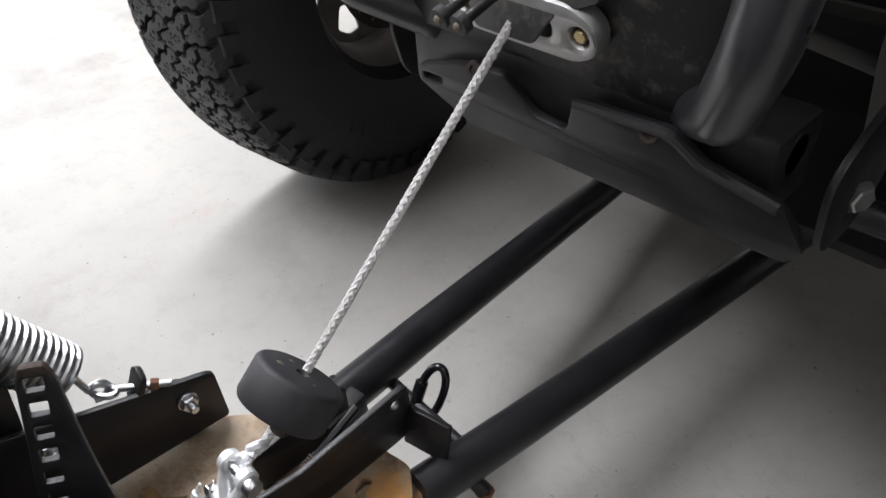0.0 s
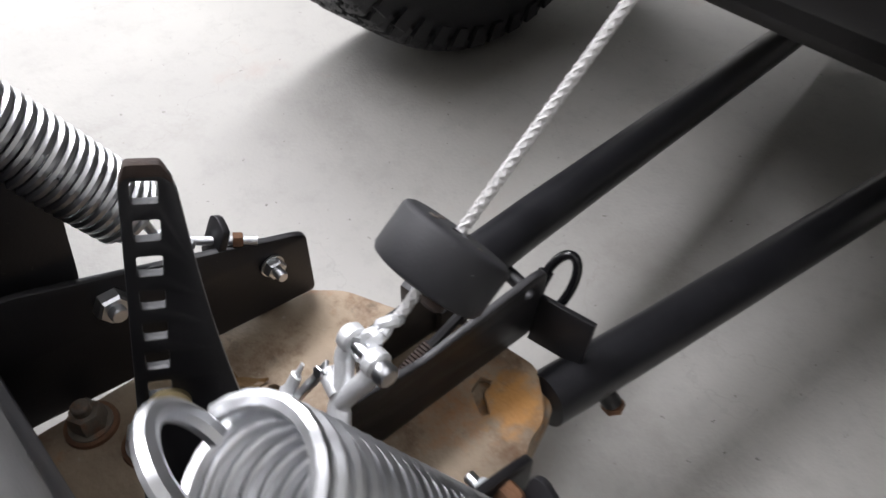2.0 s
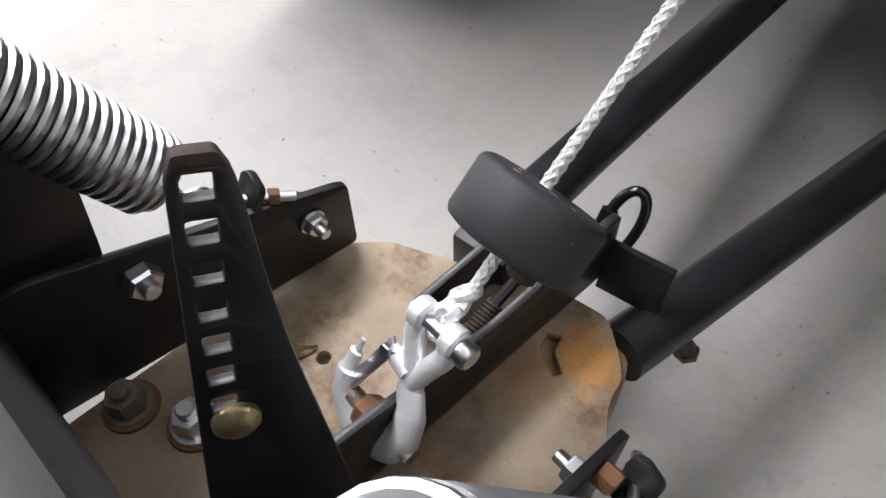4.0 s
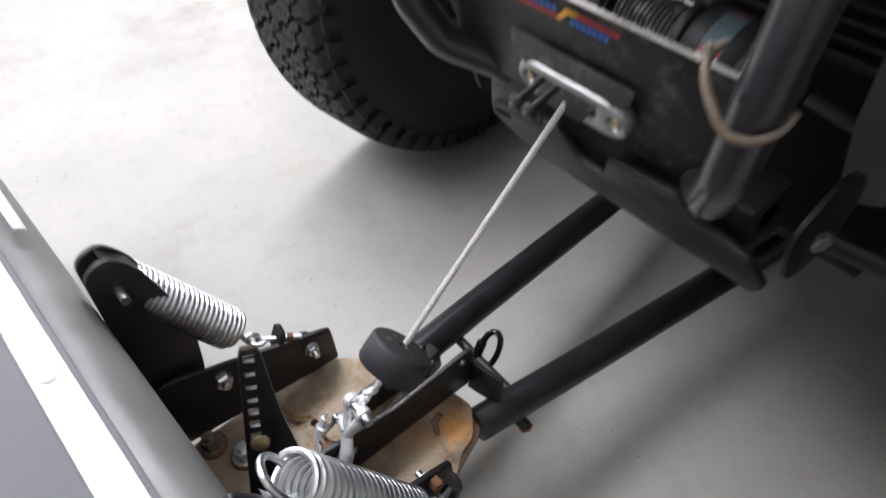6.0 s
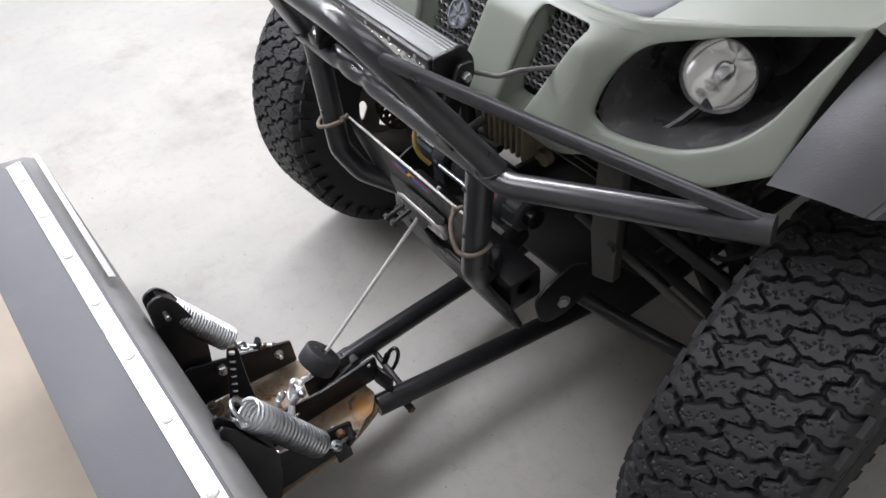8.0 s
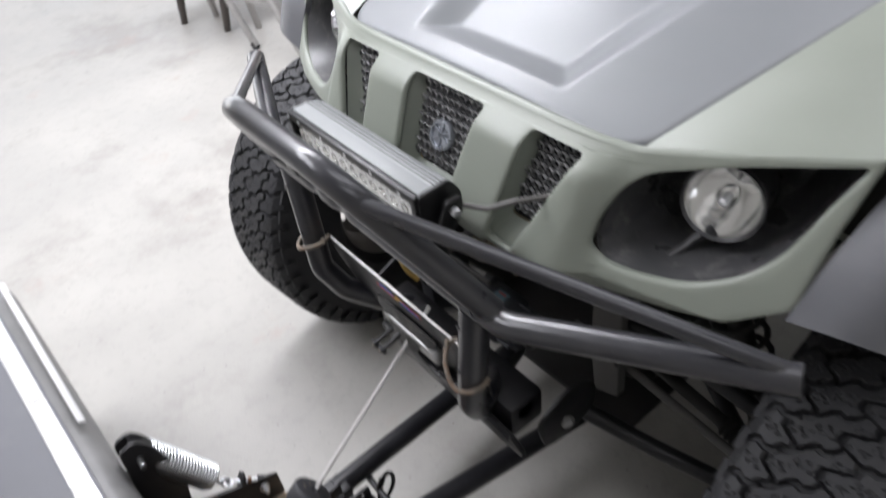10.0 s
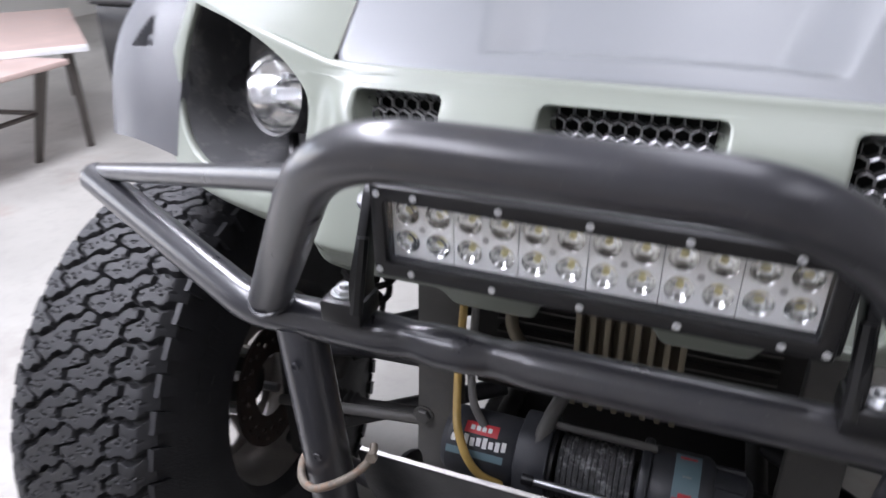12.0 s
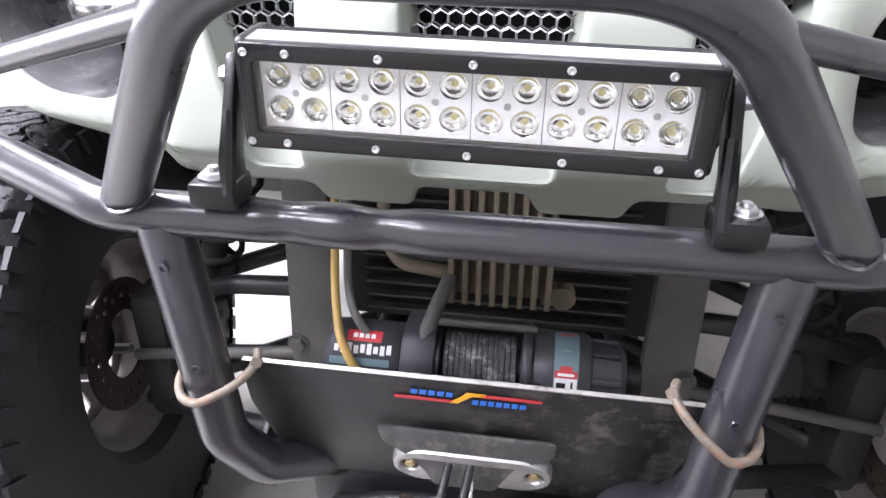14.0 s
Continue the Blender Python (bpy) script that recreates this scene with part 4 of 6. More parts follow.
pts = fillet([(-0.552, 0.152, 0.806), (-0.272, 0.034, 0.772), (0.272, 0.034, 0.772), (0.558, 0.150, 0.828)], 0.09, 8)
dense = []
for a, b in zip(pts, pts[1:]):
    k = max(1, int((b - a).length / 0.004))
    dense += [a.lerp(b, i / k) for i in range(k)]
dense.append(pts[-1])
part("cross_tube", dent(bar(dense, RB, 32)), M_BAR, bumper, "dented black cross tube")
part("hoop", bar(fillet([(-0.253, 0.031, 0.783), (-0.130, -0.067, 0.962), (0.124, -0.066, 0.960), (0.254, 0.035, 0.781)], 0.108, 14), 0.0168, 26), M_BAR, bumper)
for s in (-1, 1):
    part("side_brace", bar([(0.150, -0.052, 0.933), (0.552, 0.150, 0.832)] if s > 0 else [(-0.155, -0.054, 0.932), (-0.548, 0.156, 0.812)], 0.0092, 14), M_BAR, bumper)
    ls = -1.0 if s < 0 else 0.955
    leg = part("leg", bar(fillet([(ls * 0.229, 0.036, 0.766), (ls * 0.207, 0.030, 0.56), (ls * 0.185, 0.055, 0.505), (s * 0.12, 0.13, 0.455), (s * 0.08, 0.22, 0.43)], 0.05, 7), 0.0205, 18), M_BAR, bumper)
    for z, x in ((0.737, 0.2257), (0.645, 0.2155)):
        revolve_at = (ls * (x - 0.004), 0.0125, z)
        bm = bmesh.new()
        revolve(bm, [(0, 0.0022), (0, 0.0042), (0.0016, 0.0038), (0.0016, 0.0022), (0.0004, 0.002), (0.0004, 0.0)], along(revolve_at, Vector(revolve_at) + Vector((0, -1, 0))), 12)
        part("rivet", bm, M_BAR, leg)
    # weld beads
    bm = bmesh.new()
    ring = [Vector((-0.2475 if s < 0 else 0.2465, 0.029, 0.7845)) + Vector((math.cos(a) * 0.0182, math.sin(a) * 0.0182, 0.0035 * math.cos(2 * a))) for a in [i * 2 * math.pi / 30 for i in range(30)]]
    sweep(bm, ring, [0.0019 + 0.0006 * (i % 2) for i in range(30)], 6, closed=True)
    part("weld_bead", bm, M_BAR, bumper)
    bm = bmesh.new()
    arc = []
    for i in range(25):
        t = -0.35 + (math.pi + 0.7) * i / 24
        inner = max(0.0, -s * math.cos(t))
        arc.append(Vector((ls * 0.209 + (0.0275 + 0.012 * inner) * math.cos(t), 0.032 - 0.031 * math.sin(t), 0.630 - 0.010 * math.sin(t) + (0.013 if s < 0 else 0.024) * inner - 0.006 * max(0.0, s * math.cos(t)))))
    sweep(bm, arc, 0.0037, 10)
    part("u_clamp", bm, M_CLAMP, bumper, "rust-tinged steel u-bolt clamp")
    end = arc[0] if s < 0 else arc[-1]
    bolt(bumper, end + Vector((0.004 * -s, -0.012, -0.001)), (-s * 0.4, -0.9, 0.3), 0.0055, 0.005, M_CLAMP, "clamp_nut")

# winch plate, leaning back towards its foot
plate = thing("winch_mount_plate", (0, 0.06, 0.45), "scuffed black steel winch plate with a coloured decal", "plate")
LEAN_P = Matrix.Translation((0, 0.050, 0.630)) @ Matrix.Rotation(radians(15), 4, "X")


o = sheet(rounded([(-0.193, 0.0), (0.193, 0.0), (0.195, -0.06), (0.17, -0.165), (-0.17, -0.165), (-0.195, -0.06)], 0.006, 3), [], 0.004, 0.0006)
part("mount_plate", moved(o, LEAN_P @ XZ), M_PLATE, plate)
part("bare_edge", moved(box(bmesh.new(), (-0.19, -0.0021, -0.0006), (0.19, 0.0021, 0.0008), 0.0002), LEAN_P), M_BAREEDGE, plate, "worn bare metal top edge")
# decal: stripes and a flash, with bars in place of lettering
dec = LEAN_P @ Matrix.Translation((0.002, -0.0036, -0.020))


def decal(pts, mat, name="decal_stripe"):
    return part(name, moved(sheet(pts, [], 0.0006), dec @ XZ), mat, plate, smooth=False)


decal([(-0.062, -0.004), (-0.012, -0.004), (-0.014, -0.0075), (-0.062, -0.0075)], M_RED)
decal([(0.012, 0.0075), (0.062, 0.0075), (0.062, 0.004), (0.010, 0.004)], M_RED)
decal([(-0.016, -0.0075), (-0.008, -0.0075), (0.004, 0.004), (0.014, 0.0045), (0.016, 0.0085), (0.000, 0.0085), (-0.008, -0.001)], M_YELLOW, "decal_flash")
for k in range(5):
    decal([(-0.048 + k * 0.0075, 0.0005), (-0.0425 + k * 0.0075, 0.0005), (-0.0415 + k * 0.0075, 0.0065), (-0.047 + k * 0.0075, 0.0065)], M_BLUE, "decal_bar")
for k in range(7):
    decal([(0.004 + k * 0.0066, -0.0068), (0.009 + k * 0.0066, -0.0068), (0.0098 + k * 0.0066, -0.0008), (0.0048 + k * 0.0066, -0.0008)], M_BLUE, "decal_bar")
# lower carrier with shaped top edge under the fairlead
o = sheet(rounded([(-0.140, -0.016), (-0.136, 0.002), (-0.079, 0.021), (-0.024, 0.029), (0.004, -0.002), (0.038, -0.004), (0.048, 0.031), (0.135, 0.037), (0.158, 0.018), (0.215, 0.008), (0.236, -0.024), (0.225, -0.042), (-0.078, -0.046)], 0.007, 3),
          [rounded([(-0.130, -0.012), (-0.105, -0.010), (-0.105, -0.002), (-0.130, -0.004)], 0.003, 2)], 0.010, 0.0025)
part("carrier_plate", moved(o, Matrix.Translation((0, 0.088, 0.43)) @ Matrix.Rotation(radians(12), 4, "X") @ XZ), M_BLACK, plate, "black steel plow carrier with folded edge")
part("carrier_rim", bar(fillet([(0.050, 0.078, 0.458), (0.133, 0.076, 0.464), (0.158, 0.08, 0.446), (0.214, 0.082, 0.436)], 0.02), 0.0045, 8), M_BLACK, plate)
for x, z in ((-0.056, 0.452), (0.116, 0.458)):
    bm = bmesh.new()
    revolve(bm, [(0, 0.0045), (0, 0.0085), (0.0018, 0.008), (0.0018, 0.0045), (0.0002, 0.004), (0.0002, 0.0)], along((x, 0.078, z), (x, -0.9, z + 0.2)), 14)
    part("rusted_hole", bm, M_HOLE, plate, "rusted bolt hole")
part("carrier_bar", bar([(-0.2, 0.13, 0.45), (0.2, 0.13, 0.45)], 0.016, 12), M_BLACK, plate)
part("carrier_back", box(bmesh.new(), (-0.16, 0.10, 0.40), (0.2, 0.17, 0.47), 0.008), M_BLACK, plate)

# fairlead
fair = thing("fairlead", (0.006, 0.06, 0.52), "cast aluminium hawse fairlead bolted to the winch plate", "fairlead")
o = sheet(rounded([(-0.062, 0.010), (-0.045, 0.021), (0.045, 0.021), (0.062, 0.010), (0.062, -0.010), (0.045, -0.021), (-0.045, -0.021), (-0.062, -0.010)], 0.012, 4),
          [rounded([(-0.027, 0.006), (0.027, 0.006), (0.027, -0.006), (-0.027, -0.006)], 0.0055, 4), circle(-0.048, 0, 0.0068), circle(0.048, 0, 0.0068)], 0.017, 0.005)
FM = LEAN_P @ Matrix.Translation((0.007, -0.012, -0.109)) @ Matrix.Diagonal((1.17, 1.1, 1.15, 1))
part("hawse", moved(o, FM @ XZ), M_ALU, fair)
for x in (-0.048, 0.048):
    p = FM @ Vector((x, -0.001, 0))
    bolt(fair, p, FM.to_3x3() @ Vector((0, -1, 0)), 0.0055, 0.006, M_BRASS)
# dark rubber guard laid over the top of the fairlead, and two pins of the rope stop
o = sheet(rounded([(-0.080, 0.0), (0.080, 0.0), (0.078, -0.015), (0.045, -0.030), (0.036, -0.042), (0.029, -0.055), (-0.026, -0.055), (-0.034, -0.042), (-0.050, -0.028), (-0.075, -0.015)], 0.005, 3), [], 0.004, 0.001)
part("guard", moved(o, LEAN_P @ Matrix.Translation((0.001, -0.0065, -0.068)) @ Matrix.Rotation(radians(-26), 4, "X") @ XZ), M_FLAPS, fair, "scuffed grey-black guard flap")
for x in (-0.011, 0.008):
    p0, p1 = Vector((x, 0.040, 0.545)), Vector((x - 0.003, 0.009, 0.534))
    pin = part("stop_pin", bar([p0, p1], 0.0040, 10), M_BLACK, fair, "black stop pin")
    part("pin_roller", revolve(bmesh.new(), [(0, 0.003), (0, 0.0080), (0.007, 0.0080), (0.007, 0.003)], along(p1, p1 + (p1 - p0)), 18, closed=True), M_RUBBER, pin)
    part("pin_tip", revolve(bmesh.new(), [(0.006, 0.0), (0.006, 0.0036), (0.009, 0.0032), (0.0105, 0.0)], along(p1, p1 + (p1 - p0)), 14), M_CLAMP, pin, "worn steel pin end")

# ---- light bar ----
lamp = thing("light_bar", (0, 0.03, 0.785), "double row led light bar in black finned housing", "light bar")
LM = Matrix.Translation((0.002, 0.0242, 0.8676)) @ Matrix.Rotation(radians(0.6), 4, "Y") @ Matrix.Rotation(radians(2.5), 4, "X") @ Matrix.Diagonal((1.057, 0.74, 1.05, 1))
HX0, HX1 = -0.138, 0.1365
bm = bmesh.new()
prof = [(0.024, 0.033), (0.024, -0.033), (0.026, -0.0345), (0.03, -0.033), (0.058, -0.024), (0.074, -0.008), (0.078, 0.008), (0.072, 0.021), (0.056, 0.031), (0.030, 0.0338)]
va = [bm.verts.new(LM @ Vector((HX0, y, z))) for y, z in prof]
vb = [bm.verts.new(LM @ Vector((HX1, y, z))) for y, z in prof]
bm.faces.new(va)
bm.faces.new(vb[::-1])
for i in range(len(prof)):
    bm.faces.new((va[i - 1], va[i], vb[i], vb[i - 1]))
part("housing", bm, M_LEDTOP, lamp, "satin grey finned heat sink")
for y, z in ((0.034, 0.0330), (0.042, 0.0322), (0.050, 0.0314)):
    part("fin_groove", moved(box(bmesh.new(), (HX0 + 0.001, y, z - 0.002), (HX1 - 0.001, y + 0.0018, z + 0.0010), 0.0003), LM), M_LEDBODY, lamp, smooth=False)
part("top_cover", moved(box(bmesh.new(), (HX0, 0.0022, 0.0300), (HX1, 0.032, 0.0336), 0.0008), LM), M_LEDTOP, lamp, "satin grey top cover")
# front frame with the window
o = sheet(rounded([(HX0 - 0.002, 0.0332), (HX1 + 0.002, 0.0332), (HX1 + 0.002, -0.0335), (HX0 - 0.002, -0.0335)], 0.003, 3),
          [rounded([(-0.1322, 0.0222), (0.1290, 0.0222), (0.1290, -0.0232), (-0.1322, -0.0232)], 0.003, 2)], 0.012, 0.002)
part("front_frame", moved(o, LM @ Matrix.Translation((0, -0.004, 0)) @ XZ), M_LEDBODY, lamp, "black front frame")
for s in (-1, 1):
    o = sheet(rounded([(-0.004, -0.034), (0.05, -0.031), (0.08, -0.01), (0.08, 0.012), (0.06, 0.034), (-0.004, 0.0345)], 0.008, 3), [], 0.007, 0.002)
    part("end_cap", moved(o, LM @ Matrix.Translation(((HX0 if s < 0 else HX1) + s * 0.002, 0, 0)) @ YZ), M_LEDBODY, lamp)
# reflector plates, cups, chips
for k in range(6):
    x0 = -0.1318 + k * 0.0434
    holes = [circle(x0 + 0.0108 + 0.0217 * i, sgn * 0.0106, 0.0083, 18) for i in (0, 1) for sgn in (-1, 1)]
    o = sheet([(x0 + 0.0003, 0.0230), (x0 + 0.0431, 0.0230), (x0 + 0.0431, -0.0230), (x0 + 0.0003, -0.0230)], holes, 0.002)
    plate_ = part("reflector_plate", moved(o, LM @ Matrix.Translation((0, 0.010, 0)) @ XZ), M_REFLECT, lamp, "pale silver reflector module")
    for i in (0, 1):
        for sgn in (-1, 1):
            cm = LM @ Matrix.Translation((x0 + 0.0108 + 0.0217 * i, 0.0093, sgn * 0.0106)) @ pose(0, 0, 0, 0, 0, 90)
            part("reflector_cup", revolve(bmesh.new(), [(-0.0008, 0.0086), (0.0, 0.0080), (0.003, 0.0068), (0.006, 0.0048), (0.0075, 0.0)], cm, 18, cap=False), M_CUP, plate_)
            bm = bmesh.new()
            if k in (0, 5):
                revolve(bm, [(0.0045, 0.0035), (0.001, 0.0055), (-0.0015, 0.0048), (-0.003, 0.0)], cm, 16)
                ln_ = part("cup_lens", bm, M_GLASS, plate_)
                ln_.visible_shadow = False
                bm = bmesh.new()
            revolve(bm, [(0.0075, 0.0), (0.0074, 0.0026), (0.0066, 0.0024), (0.0058, 0.0014), (0.0056, 0.0)], cm, 12)
            part("led_chip", bm, M_CHIP, plate_)
    sm = LM @ Matrix.Translation((x0 + 0.0217, 0.0086, 0.0))
    part("module_screw", revolve(bmesh.new(), [(0, 0.0), (0, 0.0022), (0.0012, 0.0022), (0.0014, 0.0)], sm @ pose(0, 0, 0, 0, 0, -90), 12), M_ALU, plate_)
for z0, z1 in ((0.0222, 0.028), (-0.028, -0.0232)):
    part("frame_inner_wall", moved(box(bmesh.new(), (-0.1335, -0.001, z0), (0.1305, 0.0245, z1), 0.0005), LM), M_LEDBODY, lamp)
lens = part("window", moved(box(bmesh.new(), (-0.1322, -0.0045, -0.025), (0.1290, -0.0025, 0.025)), LM), M_GLASS, lamp, "clear front window", smooth=False)
lens.visible_shadow = False
for z, xs in ((0.0277, (-0.1105, -0.055, 0.0, 0.055, 0.1105)), (-0.0283, (-0.137, -0.114, -0.058, -0.002, 0.055, 0.111, 0.134)), (0.0277, (-0.136,))):
    for x in xs:
        part("frame_screw", revolve(bmesh.new(), [(0, 0.0026), (0.0012, 0.0026), (0.0018, 0.0018), (0.0012, 0.0011), (0.0005, 0.0)], LM @ Matrix.Translation((x, -0.0098, z)) @ pose(0, 0, 0, 0, 0, -90), 12), M_ZINC, lamp)
for s in (-1, 1):
    o = sheet(rounded([(-0.012, -0.083), (0.016, -0.083), (0.016, -0.05), (0.045, -0.006), (0.045, 0.014), (0.022, 0.016), (0.010, -0.01), (-0.012, -0.05)], 0.006, 3), [], 0.008, 0.0015)
    br = part("bracket", moved(o, Matrix.Translation((s * 0.1645, 0.026, 0.873)) @ YZ), M_LEDBODY, lamp, "black mounting bracket")
    part("bracket_foot", box(bmesh.new(), (min(s * 0.158, s * 0.192), 0.010, 0.7885), (max(s * 0.158, s * 0.192), 0.044, 0.8075), 0.003), M_LEDBODY, br, "chunky black clamp foot")
    part("bracket_web", bar([(s * 0.162, 0.012, 0.80), (s * 0.162, 0.03, 0.855)], 0.005, 8), M_LEDBODY, br)
    bolt(br, (s * 0.178, 0.026, 0.8075), (0, 0, 1), 0.0085, 0.005, M_ZINC, stud=0.003, washer=0.011)
    bolt(br, (s * 0.1665, 0.056, 0.872), (s, 0, 0), 0.0065, 0.010, M_ZINC, washer=0.009)
lead = fillet([(0.148, 0.075, 0.862), (0.185, 0.095, 0.862), (0.205, 0.115, 0.872), (0.222, 0.16, 0.865), (0.226, 0.22, 0.845)], 0.02)
part("power_lead", bar(lead, 0.0035, 8), M_GCABLE, lamp, "grey power lead")

# ---- winch ----
winch = thing("winch", (0, 0.12, 0.55), "black electric winch with rope drum behind a plate", "winch")
WY, WZ = 0.188, 0.541
wm = Matrix.Translation((0.002, WY, WZ))
part("motor", revolve(bmesh.new(), [(-0.160, 0.0), (-0.160, 0.030), (-0.153, 0.0365), (-0.084, 0.037), (-0.078, 0.033), (-0.074, 0.0)], wm, 36), M_MOTOR, winch, "dark grey motor can")
gear = part("gear_housing", revolve(bmesh.new(), [(0.050, 0.0), (0.050, 0.040), (0.056, 0.0435), (0.104, 0.0435), (0.110, 0.040), (0.112, 0.036), (0.140, 0.034), (0.146, 0.028), (0.146, 0.0)], wm, 40), M_MOTOR, winch, "dark grey gear housing")
for k in range(8):
    a1 = 0.3 + k * math.pi / 4
    part("housing_rib", moved(box(bmesh.new(), (0.1105, -0.0035, 0.028), (0.139, 0.0035, 0.0385), 0.002), wm @ Matrix.Rotation(a1, 4, "X")), M_MOTOR, gear)
part("drum", revolve(bmesh.new(), [(-0.044, 0.0), (-0.044, 0.040), (-0.040, 0.040), (-0.039, 0.022), (0.041, 0.022), (0.042, 0.040), (0.046, 0.040), (0.046, 0.0)], wm, 32), M_BLACK, winch)
bm = bmesh.new()
wind = [wm @ Vector((-0.036 + 0.074 * i / (16 * 13), 0.0300 * math.cos(2 * math.pi * i / 16), 0.0300 * math.sin(2 * math.pi * i / 16))) for i in range(16 * 13 + 1)]
part("wound_rope", sweep(bm, wind, 0.0033, 6), M_DIRTYROPE, winch, "dirty grey synthetic rope wound on the drum")
for x0, w in ((-0.061, 0.034), (0.048, 0.010)):
    o = sheet(rounded([(-0.040, -0.042), (0.040, -0.042), (0.044, 0.022), (0.022, 0.046), (-0.022, 0.046), (-0.044, 0.022)], 0.010, 3), [], w, 0.003)
    part("end_support", moved(o, wm @ Matrix.Translation((x0, 0, 0)) @ YZ), M_MOTOR, winch, "cast end support")
part("support_arm", bar(fillet([wm @ Vector((-0.058, -0.020, 0.036)), wm @ Vector((-0.050, 0.010, 0.056)), wm @ Vector((-0.040, 0.05, 0.072))], 0.03), 0.008, 10), M_FRAME, winch)
for y, z, mt in ((-0.043, 0.010, M_ZINC), (0.004, 0.047, M_FRAME)):
    rod = part("tie_bar", bar([wm @ Vector((-0.058, y, z)), wm @ Vector((0.056, y, z))], 0.0042, 12), mt, winch, "steel tie bar across the drum")
    if y < 0:
        for xe in (-0.060, 0.056):
            part("tie_nut", revolve(bmesh.new(), [(-0.006, 0.0), (-0.006, 0.0068), (0.006, 0.0068), (0.006, 0.0)], wm @ Matrix.Translation((xe, y, z)), 12), M_LEDBODY, rod)
part("clutch_knob", revolve(bmesh.new(), [(0.146, 0.0), (0.146, 0.018), (0.162, 0.018), (0.166, 0.0)], wm, 18), M_LEDBODY, winch)


def wrap(x0, x1, a0, a1, r, mat, name, lab=""):
    bm = bmesh.new()
    prev = None
    for i in range(9):
        a = radians(a0 + (a1 - a0) * i / 8)
        cur = [bm.verts.new(wm @ Vector((x, -r * math.cos(a), r * math.sin(a)))) for x in (x0, x1)]
        if prev:
            bm.faces.new((prev[0], prev[1], cur[1], cur[0]))
        prev = cur
    return part(name, bm, mat, winch, lab)


wrap(0.074, 0.098, -15, 105, 0.0441, M_TEAL, "side_label", "grey-blue label with a red and white foot")
wrap(0.075, 0.097, 12, 31, 0.0444, M_WHITE, "label_foot")
wrap(0.077, 0.086, 17, 25, 0.0446, M_BLACK, "label_pictogram")
wrap(0.091, 0.093, 15, 27, 0.0446, M_BLACK, "label_pictogram")
wrap(0.075, 0.097, 31, 40, 0.0444, M_RED, "label_flash")
wrap(0.080, 0.092, 40, 46, 0.0444, M_RED, "label_flash")
wrap(0.078, 0.094, 94, 98, 0.0444, M_RED, "label_head")
wrap(0.082, 0.090, 66, 68, 0.0444, M_LEDTOP, "label_bar")
wrap(0.078, 0.094, 33.5, 37, 0.0446, M_WHITE, "label_bar")
wrap(-0.136, -0.100, 56, 76, 0.0374, M_RED, "motor_badge", "red badge on the motor")
for k in range(4):
    wrap(-0.130 + 0.0062 * k, -0.1255 + 0.0062 * k, 62, 70, 0.0377, M_WHITE, "badge_bar")
for k in range(9):
    wrap(-0.148 + 0.0068 * k, -0.1432 + 0.0068 * k, 38 - 2 * (k % 2), 49 + 2 * (k % 3), 0.0374, M_WHITE, "motor_print_bar")
wrap(-0.152, -0.090, 18, 30, 0.0374, M_TEAL, "motor_print_band", "pale band printed along the motor")
part("yellow_cable", bar(fillet([(-0.158, 0.240, 0.72), (-0.152, 0.195, 0.61), (-0.138, 0.155, 0.585), (-0.122, 0.140, 0.562), (-0.108, 0.140, 0.543), (-0.088, 0.150, 0.528)], 0.06, 6), 0.0046, 10), M_YCABLE, winch, "yellow-brown power cable")
part("grey_cable", bar(fillet([(-0.148, 0.250, 0.72), (-0.143, 0.212, 0.61), (-0.130, 0.185, 0.592), (-0.115, 0.178, 0.575)], 0.06, 6), 0.0046, 10), M_GCABLE, winch)

# ---- winch rope, stopper, hook ----
ROPE_A, ROPE_B = Vector((0.007, 0.058, 0.522)), Vector((0.009, -0.178, 0.325))
axis = (ROPE_A - ROPE_B).normalized()
rope = thing("winch_rope", ROPE_B, "light grey braided synthetic winch rope pulled taut to the plow", "rope")
side = axis.cross(Vector((1, 0, 0))).normalized()
side2 = axis.cross(side)
R0, R1 = ROPE_B - axis * 0.052, ROPE_A + axis * 0.06
ln = (R1 - R0).length
part("rope_core", bar([R0, R1], 0.0026, 10), M_ROPE, rope)
for k in range(8):
    bm = bmesh.new()
    sgn = 1 if k % 2 else -1
    pts = []
    for i in range(361):
        t = i / 360
        a = sgn * t * ln / 0.026 * 2 * math.pi + (k // 2) * math.pi / 2 + (0.4 if sgn > 0 else 0)
        wob = 0.00245 + 0.0003 * sgn * math.sin(a * 4)
        pts.append(R0 + (R1 - R0) * t + side * math.cos(a) * wob + side2 * math.sin(a) * wob)
    part("strand", sweep(bm, pts, 0.00115, 5), M_ROPE, rope)

